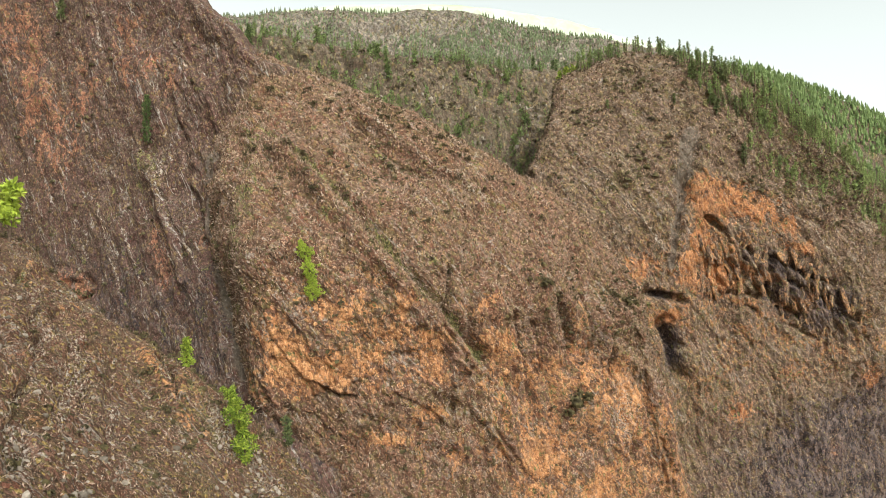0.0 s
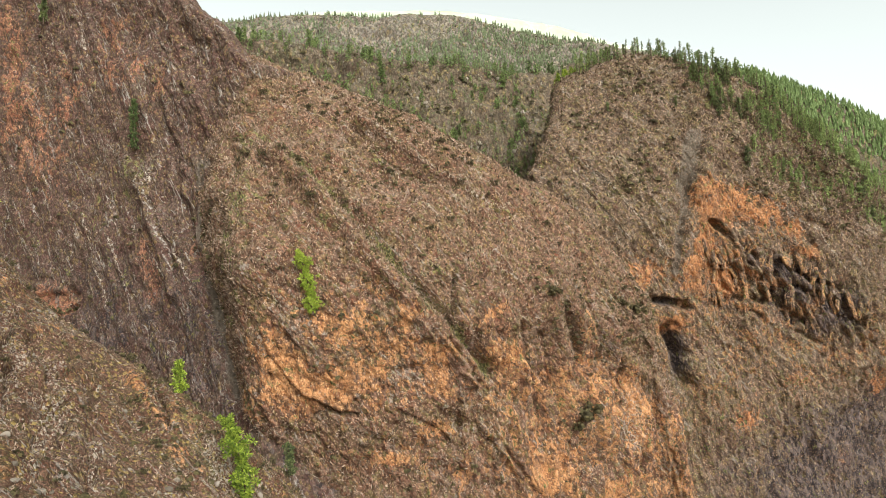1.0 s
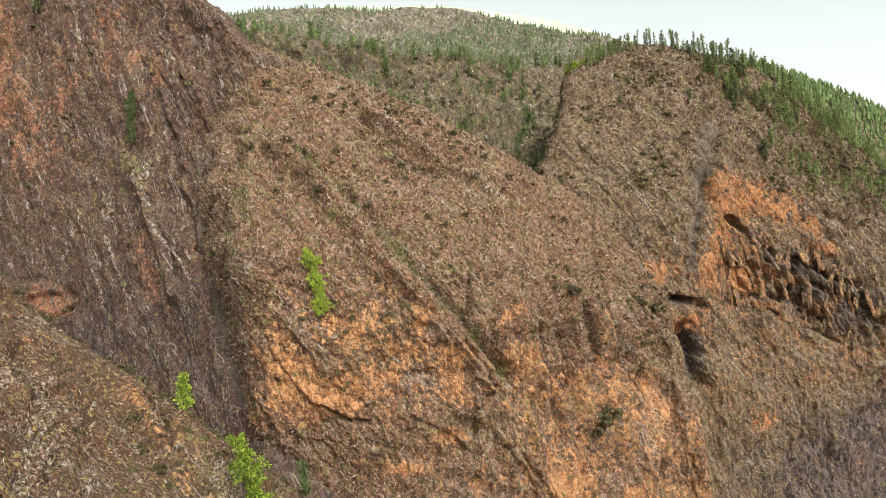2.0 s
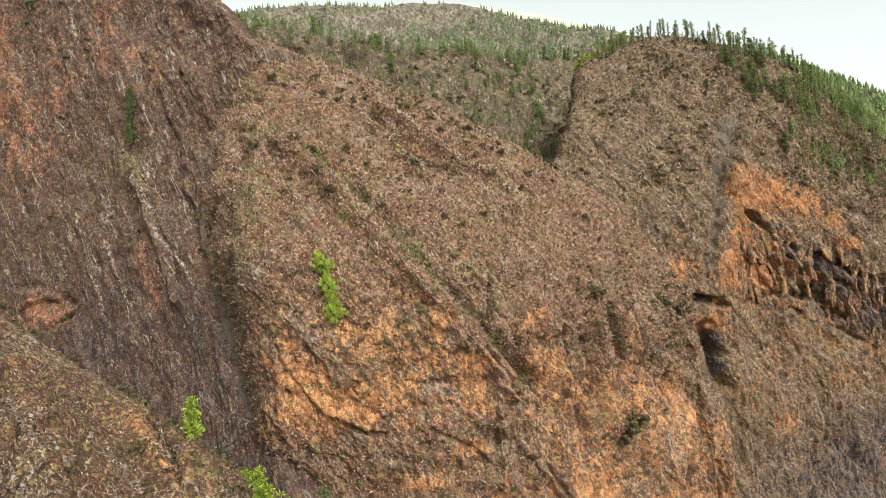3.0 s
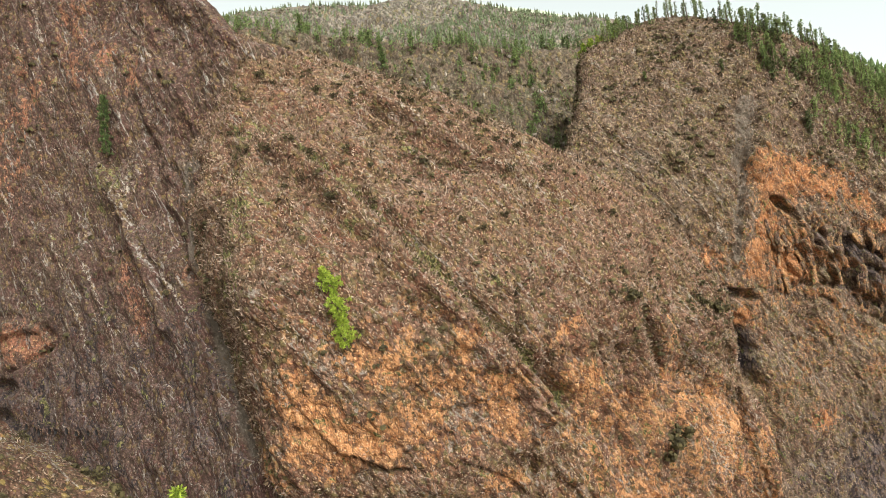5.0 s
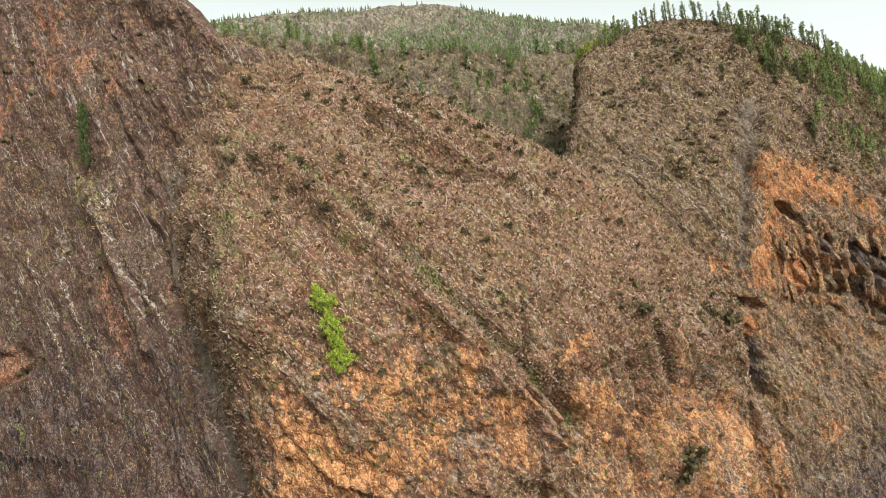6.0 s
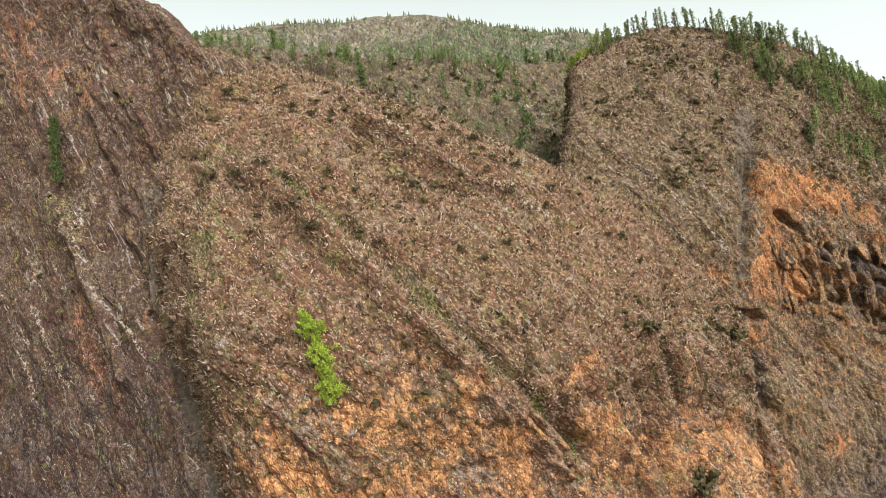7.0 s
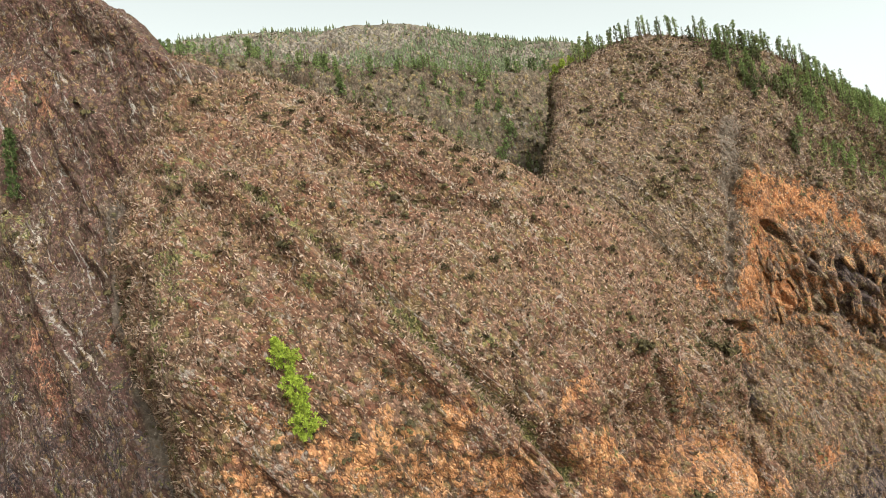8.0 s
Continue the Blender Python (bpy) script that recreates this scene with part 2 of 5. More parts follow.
STONE = plain_material("pale rock", (0.1, 0.08, 0.06), (0.3, 0.25, 0.2), 0.8, island=True)
# near-black colour stands for the shade inside the shallow niches
HOLE = plain_material("rock painted dark as shade", (0.012, 0.011, 0.011), (0.03, 0.026, 0.024), 0.8)
# haze is painted into this pale base colour of the horizon mountain
HAZE = plain_material("far country paled by painted haze", (0.36, 0.4, 0.27), (0.5, 0.54, 0.4), 0.01)

# ---- the land: each form is lofted through a few guide lines from its crest to its foot ----
def lattice(ix, iy, iz, seed):
    with np.errstate(over="ignore"):
        h = ix.astype(np.uint32) * np.uint32(374761393) + iy.astype(np.uint32) * np.uint32(668265263) + iz.astype(np.uint32) * np.uint32(2147483647 - 58) + np.uint32(seed * 974711)
        h = (h ^ (h >> np.uint32(13))) * np.uint32(1274126177)
        h = h ^ (h >> np.uint32(16))
    return (h & np.uint32(0xFFFF)).astype(np.float64) / 32767.5 - 1.0


def value_noise(p, scale, seed):
    q = p / scale + 1000.0
    i = np.floor(q).astype(np.int64)
    f = q - i
    f = f * f * f * (f * (f * 6 - 15) + 10)
    total = 0
    for dx in (0, 1):
        for dy in (0, 1):
            for dz in (0, 1):
                w = (f[..., 0] if dx else 1 - f[..., 0]) * (f[..., 1] if dy else 1 - f[..., 1]) * (f[..., 2] if dz else 1 - f[..., 2])
                total = total + w * lattice(i[..., 0] + dx, i[..., 1] + dy, i[..., 2] + dz, seed)
    return total


def fractal(p, scale, seed, octaves=3, gain=0.5):
    total, amp = 0, 1.0
    for k in range(octaves):
        total = total + amp * value_noise(p, scale / 2 ** k, seed + k)
        amp *= gain
    return total


def spline(points, count):
    """Catmull-Rom through the rows of points (n, ..., 3), sampled count times at even steps of the row number."""
    p = np.asarray(points, float)
    n = len(p)
    t = np.linspace(0, n - 1, count)
    i = np.minimum(t.astype(int), n - 2)
    f = (t - i).reshape((-1,) + (1,) * (p.ndim - 1))
    a, b, c, d = p[np.maximum(i - 1, 0)], p[i], p[i + 1], p[np.minimum(i + 2, n - 1)]
    return 0.5 * (2 * b + (c - a) * f + (2 * a - 5 * b + 4 * c - d) * f ** 2 + (3 * b - a - 3 * c + d) * f ** 3)


def smooth(x, lo, hi):
    t = np.clip((np.asarray(x) - lo) / (hi - lo), 0, 1)
    return t * t * (3 - 2 * t)


class Land:
    """A lofted sheet of ground. rows: guide lines from crest to foot; u runs along them, v down from the crest (both 0 to 1)."""

    def __init__(self, name, rows, back, foot, nu, nv, fall, ends, seed, rough=1.0, ribs=1.0, fine=1.0, steep_from=2.0, pillars=1.0, grit=1.0):
        rows = [np.array(r, float) for r in rows]
        starts = ends[2:] or [ends[0]] * len(rows)
        rows = [np.vstack([r[:1] + s, r, r[-1:] + ends[1]]) for r, s in zip(rows, starts)]
        extra = [rows[0] + np.array(b, float) for b in back]
        down = [rows[-1] + np.array(b, float) for b in foot]
        self.first, self.last = len(extra), len(extra) + len(rows) - 1
        self.count = len(extra) + len(rows) + len(down)
        guides = np.array(extra[::-1] + rows + down)
        self.base = spline(np.swapaxes(spline(guides, nv), 0, 1), nu)      # nu, nv, 3
        p = self.base
        du, dv = np.gradient(p, axis=0), np.gradient(p, axis=1)
        nrm = np.cross(dv, du)
        nrm /= np.linalg.norm(nrm, axis=-1, keepdims=True) + 1e-9
        if (nrm[..., 1].mean()) > 0:
            nrm = -nrm
        self.nrm = nrm
        a = radians(fall)
        across = p[..., 0] * math.cos(a) + p[..., 2] * math.sin(a)
        along = -p[..., 0] * math.sin(a) + p[..., 2] * math.cos(a)
        q = np.stack([across, p[..., 1] * 0.5, along * 0.3], -1)
        upright_q = np.stack([p[..., 0] + 0.1 * p[..., 2], p[..., 1] * 0.5, p[..., 2] * 0.16], -1)
        v = np.linspace(0, self.count - 1, nv)[None, :]
        self.v = (v - self.first) / (self.last - self.first)                # 0 at the crest, 1 at the last guide
        self.u = np.linspace(0, 1, nu)[:, None]
        calm = 0.35 + 0.65 * smooth(self.v, 0.0, 0.18)
        rib = fractal(q, 9.0, seed, 3, 0.55)
        rib = 0.7 - 1.4 * np.abs(rib)
        if isinstance(pillars, tuple):                                # weak on one side of the face, strong on the other
            weak, strong, x0, x1 = pillars
            pillars = weak + (strong - weak) * smooth(p[..., 0], x0, x1)
        pillar = 0.6 - 1.5 * np.abs(fractal(upright_q, 7.0, seed + 5, 3, 0.55))
        steep = smooth(self.v, steep_from, steep_from + 0.12)        # upright pillars on the cliff, slanting ribs above it
        self.steep = steep
        d = (ribs * 1.3 * rib * (1 - steep) + pillars * 1.7 * pillar * steep) * calm
        d = d + rough * 1.2 * fractal(p, 14.0, seed + 11, 3) * calm
        d = d + fine * (0.3 + 0.2 * steep) * (fractal(p, 2.2, seed + 23, 3, 0.65) + 0.6 * fractal(q, 2.0, seed + 31, 2, 0.6))
        d = d + fine * (0.6 * pillars * steep * (0.5 - 1.2 * np.abs(fractal(upright_q, 2.6, seed + 41, 3, 0.6))) + 0.3 * (1 - steep) * (0.5 - 1.2 * np.abs(fractal(q, 2.8, seed + 43, 3, 0.6))))
        d = d + grit * 0.32 * (0.4 - np.abs(fractal(q * np.array([1, 2, 1.6]), 1.5 * fine ** 0.5, seed + 53, 2, 0.6)))   # mounds of scrub and broken stone
        self.lift = d
        self.nu, self.nv, self.name, self.seed = nu, nv, name, seed
        self.masks = {}

    def raise_by(self, amount):
        self.lift = self.lift + amount

    def points(self):
        return self.base + self.nrm * self.lift[..., None]

    def blob(self, x, z, rx, rz, slant=0.0):
        """A soft ellipse on the face, centred on x, z; slant turns it (degrees)."""
        a = radians(slant)
        dx, dz = self.base[..., 0] - x, self.base[..., 2] - z
        e = ((dx * math.cos(a) + dz * math.sin(a)) / rx) ** 2 + ((-dx * math.sin(a) + dz * math.cos(a)) / rz) ** 2
        return np.exp(-e)

    def groove(self, line, width, depth, shift=0.0):
        """How near each place is to a line of (x, z) corners, 1 on it and 0 past its width; the ground sinks there by depth."""
        best = np.full(self.base.shape[:2], 1e9)
        for (ax, az), (bx, bz) in zip(line, line[1:]):
            dx, dz = bx - ax, bz - az
            px, pz = self.base[..., 0] - ax - shift, self.base[..., 2] - az
            t = np.clip((px * dx + pz * dz) / (dx * dx + dz * dz), 0, 1)
            best = np.minimum(best, np.hypot(px - t * dx, pz - t * dz))
        best = best * (1 + 0.45 * fractal(self.base, 5.0, self.seed + 71, 2))
        near_it = np.exp(-(best / width) ** 2) * (self.v > 0.0)
        self.lift = self.lift - 1.5 * depth * near_it
        return near_it

    def hollow(self, x, z, rx, rz, slant, depth):
        """A sharp-edged hollow in the face, deepest under its upper edge; returns where it is."""
        a = radians(slant)
        dx, dz = self.base[..., 0] - x, self.base[..., 2] - z
        s, t = (dx * math.cos(a) + dz * math.sin(a)) / rx, (-dx * math.sin(a) + dz * math.cos(a)) / rz
        wobble = 0.22 * fractal(self.base, 2.5, self.seed + 77, 2)
        inside = smooth(1 - (np.abs(s) ** 3 + np.abs(t) ** 3) ** (1 / 3) + wobble, 0.0, 0.18) * (self.v > 0.0)
        self.lift = self.lift - depth * inside * (0.5 + 0.3 * np.clip(t, -1, 1))
        return inside

    def scarp(self, line, width, height, side=1):
        """A broken step along a line of (x, z) corners that runs downhill: the ground swells up to it on one side (1: that of smaller x) and drops at once on the other."""
        best, sign = np.full(self.base.shape[:2], 1e9), np.ones(self.base.shape[:2])
        wander = 0.8 * fractal(self.base, 4.0, self.seed + 81, 3)
        for (ax, az), (bx, bz) in zip(line, line[1:]):
            dx, dz = bx - ax, bz - az
            px, pz = self.base[..., 0] + wander - ax, self.base[..., 2] - az
            t = (px * dx + pz * dz) / (dx * dx + dz * dz)
            t0 = np.clip(t, 0, 1)
            away = np.hypot(px - t0 * dx, pz - t0 * dz)
            turned = (px * dz - pz * dx) / math.hypot(dx, dz)
            sign = np.where(away < best, turned, sign)
            best = np.minimum(best, away)
        held = np.exp(-(np.maximum(best - np.abs(sign), 0) / 1.5) ** 2)       # fades past the ends of the line
        up = side * sign
        self.lift = self.lift + height * held * smooth(up, -0.25, 0.35) * np.exp(-np.clip(up, 0, None) / width) * (0.75 + 0.5 * fractal(self.base, 5.0, self.seed + 83, 2)) * (self.v > 0.0)

    def trace(self, line, width):
        """How near each place is to a thin line of (x, z) corners, 1 on it and 0 away from it."""
        before = self.lift
        near_it = self.groove(line, width, 0.0)
        self.lift = before
        return near_it

    def build(self, material, label, category):
        pts = self.points()
        self.made = pts
        nu, nv = self.nu, self.nv
        idx = np.arange(nu * nv).reshape(nu, nv)
        quads = np.stack([idx[:-1, :-1], idx[1:, :-1], idx[1:, 1:], idx[:-1, 1:]], -1).reshape(-1, 4)
        me = mesh_of(self.name, pts.reshape(-1, 3), quads, material)
        self.masks["steep"] = self.steep
        for key in ("ore", "lava_shade", "grass", "steep", "dust", "pale"):
            value = np.broadcast_to(self.masks.get(key, 0.0), (nu, nv)).astype(np.float32).ravel()
            me.attributes.new(key, "FLOAT", "POINT").data.foreach_set("value", value)
        ob = tagged(new(self.name, me), label, category, kind="structure")
        return ob

    def at(self, u, v):
        """The place on the surface at u, v (v from the crest to the last guide)."""
        i = int(np.clip(u * (self.nu - 1), 0, self.nu - 1))
        j = int(np.clip((v * (self.last - self.first) + self.first) / (self.count - 1) * (self.nv - 1), 0, self.nv - 1))
        return Vector(self.made[i, j])

    def near(self, x, z):
        """The place on the face whose x and z come nearest."""
        d = (self.made[..., 0] - x) ** 2 + (self.made[..., 2] - z) ** 2
        d = np.where(np.broadcast_to(self.v, d.shape) < 0, 1e9, d)
        i, j = np.unravel_index(np.argmin(d), d.shape)
        return Vector(self.made[i, j])


def mesh_of(name, verts, faces, material, shade_smooth=True):
    """A mesh from arrays of vertices and of faces with the same number of corners."""
    verts, faces = np.asarray(verts, np.float32), np.asarray(faces, np.int32)
    me = bpy.data.meshes.new(name)
    k = faces.shape[1]
    me.vertices.add(len(verts))
    me.vertices.foreach_set("co", verts.ravel())
    me.loops.add(faces.size)
    me.loops.foreach_set("vertex_index", faces.ravel())
    me.polygons.add(len(faces))
    me.polygons.foreach_set("loop_start", np.arange(0, faces.size, k, dtype=np.int32))
    me.polygons.foreach_set("loop_total", np.full(len(faces), k, np.int32))
    me.polygons.foreach_set("use_smooth", np.full(len(faces), shade_smooth))
    me.update(calc_edges=True)
    me.materials.append(material)
    return me


SPUR_CREST = [(-57.3, 189.9, 183.6), (-43.6, 184.6, 176.8), (-25.8, 180.3, 168.5), (-10.6, 178.5, 160.9), (4.1, 178.1, 152.3), (19, 179.9, 143.4), (35.7, 185.8, 134.3), (49.2, 190.5, 121.1), (59.2, 196.1, 108.9), (63.8, 200, 104.5)]
SPUR_UPPER = [(-51.5, 166.7, 153.6), (-38.9, 162.6, 149), (-25, 161.1, 145.2), (-11.6, 161.1, 140.1), (1.8, 163.7, 135.5), (15.7, 168.1, 129.4), (30.7, 175, 121.5), (45.5, 184.2, 111.4), (58.4, 194.8, 100.3), (65.6, 201.2, 95.2)]
SPUR_MIDDLE = [(-48.8, 147.7, 125.1), (-35.3, 145.8, 124.5), (-23.3, 146.8, 124.1), (-11.2, 149.5, 122.5), (1.2, 153.9, 119.6), (12.9, 159.4, 115.1), (27.4, 168.6, 108.7), (44.4, 182.4, 99.6), (59.1, 196, 91.3), (67.4, 202.5, 84.9)]
SPUR_BREAK = [(-45.5, 142.7, 107.3), (-34.5, 141.1, 109.6), (-21.6, 142, 109.1), (-11.3, 144.7, 107.4), (0.5, 150, 101.3), (12, 157.3, 97.6), (26.8, 168.8, 93.2), (44.2, 184.4, 84.3), (60, 197.8, 78.4), (70.2, 204.8, 71.4)]
SPUR_CLIFF = [(-44.9, 146, 87.1), (-34.6, 144.8, 87), (-20.1, 145.6, 86.4), (-9.6, 148.8, 84.1), (2.7, 153.6, 81.4), (14.4, 160.5, 76.8), (29.6, 172, 74), (47.4, 186.6, 67), (63.5, 200.4, 59.8), (75.9, 207.3, 53.9)]
SPUR_LOW = [(-35.4, 151, 56.1), (-27, 150.3, 56.1), (-16.1, 150.5, 55.6), (-5.3, 153.5, 54.2), (7.5, 158.9, 51.7), (19.7, 165, 49.1), (35.6, 176.8, 44.2), (54, 193, 35), (73, 209, 25), (86, 220, 18)]
EAST_CREST = [(55.6, 270.4, 199), (68.5, 270.1, 203.7), (83.9, 269.7, 208.7), (101.7, 263.2, 205.1), (117.5, 255.1, 196.1), (129.2, 250.4, 188.5), (142.4, 246.2, 173.8), (161.3, 248.4, 158.4), (193.4, 262.9, 140.6)]
EAST_SHOULDER = [(47.9, 255.3, 172.3), (62.3, 254.5, 176.5), (77.8, 253.6, 180.5), (94.9, 248.9, 176.2), (109.5, 245.6, 170.1), (125, 244.7, 167), (143.3, 245.7, 157.3), (163.5, 249.6, 145.6), (195.3, 264.3, 129.6)]
EAST_UPPER = [(38.6, 246.8, 151.8), (57.2, 243.2, 148.3), (72.7, 242, 147.5), (92.9, 241.7, 146.8), (106.6, 242.3, 144.1), (125.8, 245.1, 139.3), (146.5, 249.6, 134.5), (166.4, 252.5, 127.1), (196.6, 266.1, 112.4)]
EAST_MIDDLE = [(48.1, 237.1, 125.4), (61.5, 237.7, 125), (75, 238.8, 122.3), (93.8, 241.7, 121.9), (111.4, 246.3, 117), (129.9, 249.4, 114.1), (149.5, 253.7, 108.9), (169.6, 256.2, 103.5), (200.3, 269.7, 92.4)]
EAST_CLIFF = [(64, 236.2, 94.2), (73.8, 238.9, 98.1), (83.6, 242.2, 95.4), (98.3, 245.8, 92.4), (116.2, 250.8, 86.9), (133.9, 253.8, 83.7), (152.9, 258.6, 80.3), (172.9, 260.6, 74.6), (203.3, 272.9, 67.2)]
EAST_LOW = [(81.7, 242.5, 57.8), (85.9, 244.3, 61.7), (95, 247.7, 60.8), (107.7, 250.7, 59.8), (123.7, 255.9, 53.6), (141.9, 259.5, 49.9), (161.1, 264, 45.9), (186, 278, 38), (218, 292, 34)]
EAST_FOOT = [(91, 250.2, 11), (99.1, 253.5, 9.5), (107.1, 256.2, 8.2), (118, 259.6, 6.5), (131.9, 264, 4.3), (152, 268, 2), (172, 275, 0), (196, 288, 0), (232, 305, 0)]
WEST_CREST = [(-209, 220.4, 277.6), (-171.8, 218.9, 268.7), (-139.3, 214.1, 253.6), (-110.8, 206.5, 235.5), (-87.3, 197.7, 217.4), (-75.1, 191.2, 202.2), (-64.2, 185.4, 192.5), (-53.9, 178.5, 179.1)]
WEST_TOP = [(-213.6, 225.9, 241.6), (-174.5, 222.6, 236.2), (-139.1, 213.8, 226.1), (-109.7, 204.4, 214.2), (-87.4, 195.4, 201.4), (-75.8, 189.2, 189), (-65.5, 183.7, 181.1), (-56.2, 177.4, 170)]
WEST_UPPER = [(-217.6, 230.6, 208.5), (-176.4, 225.4, 202.8), (-138.5, 212.8, 194.6), (-108.2, 201.3, 187.3), (-87.2, 192.4, 181.5), (-75.3, 186.3, 173.5), (-66.9, 181.4, 166.4), (-58.4, 175.7, 157.8)]
WEST_MIDDLE = [(-221.9, 235.7, 174.6), (-177.7, 227.2, 171), (-137.5, 211.2, 165.7), (-106.6, 197.9, 161.4), (-85.5, 188.2, 158.4), (-74.3, 182.2, 153.1), (-67.3, 178, 148.5), (-59.3, 172.8, 142.3)]
WEST_CLIFF = [(-223.7, 240.6, 141.9), (-175, 226.7, 138.8), (-134.6, 208.2, 135.5), (-104.4, 193.5, 133), (-83.3, 182.7, 131.2), (-71.4, 176.4, 130.1), (-65.7, 173, 128), (-58, 168.4, 125.7)]
WEST_LOW = [(-223.5, 245.8, 108.2), (-168, 223.3, 107.1), (-128.4, 203, 106.5), (-98.4, 186.8, 106.1), (-78.8, 175.9, 105.9), (-66.2, 168.7, 105.7), (-60.3, 165.2, 105.6), (-53.6, 161.2, 105.6)]
WEST_FOOT = [(-212.3, 246.5, 58.4), (-149.3, 211.4, 64.5), (-111.2, 189.2, 68.5), (-84.2, 173, 71.5), (-67.2, 162.4, 73.4), (-55.7, 155, 74.8), (-48.5, 150.4, 75.7), (-41.7, 145.9, 76.5)]
NEAR_CREST = [(-91.9, 100.5, 141.3), (-81.3, 100.4, 131.3), (-61, 84, 119.1), (-57.6, 86, 116.2), (-51.2, 86, 109.3), (-42.6, 86, 103.2), (-33.7, 80, 99.6), (-28.6, 84, 93.7), (-25.2, 94, 85.4), (-19.4, 94, 78.1)]
NEAR_UPPER = [(-48.4, 50.1, 115.3), (-47.8, 57.2, 112.6), (-45.4, 61, 109.2), (-44.6, 65.8, 107.2), (-41.9, 69.2, 103.7), (-39.4, 77.4, 99.1), (-31.4, 72, 96.5), (-27.2, 75.6, 92.1), (-24.3, 84.6, 85.6), (-18.6, 84.6, 80.5)]
NEAR_MIDDLE = [(-34.1, 34.1, 106.4), (-33.9, 39.7, 104.5), (-33.6, 44.7, 102.9), (-33, 48, 101.4), (-32.3, 52.6, 99.5), (-30.3, 57.8, 96.2), (-28.6, 63.4, 93.6), (-24.9, 66.5, 90.8), (-22.4, 74.4, 86.3), (-17.1, 74.4, 83.4)]
NEAR_LOW = [(-26.4, 26, 101.4), (-26, 30.3, 99.9), (-25.7, 33.8, 98.5), (-25.4, 37, 97.4), (-25.1, 40.2, 96.2), (-24.5, 45.9, 94.1), (-23.8, 51.7, 91.9), (-23, 59.2, 89.2), (-21.1, 67, 86.2), (-16.3, 67, 85.2)]
HILL_CREST = [(-104.5, 300.1, 237.7), (-86.1, 304.9, 238.4), (-61.2, 309.5, 234.7), (-23.9, 316.9, 230.5), (9, 324.2, 228.7), (40.1, 330.1, 224.4), (70.1, 339.2, 228.8), (110.1, 353.6, 240.4)]
HILL_UPPER = [(-102.6, 293.8, 220.9), (-87.5, 299.2, 225.2), (-65.8, 302.4, 219.8), (-29.5, 308, 211.7), (2.3, 315.1, 209.9), (35.3, 321, 204.5), (64.3, 330, 209.3), (101.3, 339.7, 211)]
HILL_MIDDLE = [(-100.4, 286.7, 201.8), (-88.5, 292.4, 208.7), (-67.3, 295.4, 203.3), (-34.8, 300.1, 195), (-4.1, 305.4, 189.6), (30.6, 311.7, 184.1), (54.7, 316.5, 181.4), (93, 326.3, 182.3)]
HILL_LOW = [(-102, 275.6, 174.8), (-90.1, 278.6, 175.1), (-73, 282.9, 175.4), (-36.8, 287.3, 164.3), (-10.3, 291.6, 158.6), (22.6, 297.3, 152.9), (48.5, 303.6, 152.9), (84.9, 312.5, 152.9)]
RANGE_CREST = [(-238, 537.4, 340.5), (-181.2, 535.4, 352.1), (-104.7, 533.5, 355.4), (-54.2, 532.7, 350.7), (-13.8, 531.8, 351.4), (31.4, 531.2, 347), (66.3, 531.2, 336.5), (116, 530.9, 324.4), (170.6, 530.5, 314.1), (239.7, 530.3, 295.3)]
RANGE_MIDDLE = [(-224.6, 506.6, 307.7), (-166.5, 504.8, 314.7), (-99.4, 503.2, 316.6), (-47.2, 502.6, 309.8), (-13.9, 502, 308.3), (28.5, 501.5, 301.9), (61.4, 501.2, 295.7), (108.3, 500.7, 289.1), (159.8, 500.1, 282.3), (224.8, 499.9, 265.6)]
RANGE_LOW = [(-206.6, 465.3, 264.9), (-149.2, 463.9, 266.9), (-92.5, 463.2, 260.2), (-40.2, 462.5, 253.8), (-14.3, 462.3, 248.4), (24.8, 461.6, 246.8), (54.9, 461.4, 241.2), (98, 460.5, 239.5), (145.3, 459.7, 237.6), (205, 459.2, 226.7)]
RIDGE_CREST = [(170.7, 423, 248.4), (202.8, 422.6, 254.8), (226.6, 422.8, 251.6), (250.2, 423.2, 242.4), (277.7, 423.8, 230.7), (316.1, 424.7, 211.1), (367.7, 426.3, 179.8)]
RIDGE_MIDDLE = [(160, 399.6, 217.9), (190.3, 399.2, 223.9), (212.7, 399.4, 220.9), (234.9, 399.8, 212.3), (260.8, 400.3, 201.2), (297, 401.2, 182.7), (345.5, 402.7, 153.3)]
RIDGE_LOW = [(148.9, 376.8, 176.1), (177.3, 376.4, 181.8), (198.3, 376.5, 178.9), (219.2, 376.9, 170.8), (243.5, 377.4, 160.5), (277.4, 378.3, 143.1), (323, 379.6, 115.5)]
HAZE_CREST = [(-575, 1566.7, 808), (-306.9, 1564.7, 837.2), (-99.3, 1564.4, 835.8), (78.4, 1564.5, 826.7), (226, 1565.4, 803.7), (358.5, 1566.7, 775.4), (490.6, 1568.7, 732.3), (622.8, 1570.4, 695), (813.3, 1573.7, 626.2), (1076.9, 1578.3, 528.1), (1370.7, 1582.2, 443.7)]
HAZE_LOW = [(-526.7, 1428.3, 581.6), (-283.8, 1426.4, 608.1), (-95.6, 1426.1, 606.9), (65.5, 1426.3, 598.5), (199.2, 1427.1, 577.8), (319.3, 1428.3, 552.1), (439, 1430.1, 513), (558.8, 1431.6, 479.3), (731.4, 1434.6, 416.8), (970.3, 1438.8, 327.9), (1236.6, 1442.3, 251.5)]

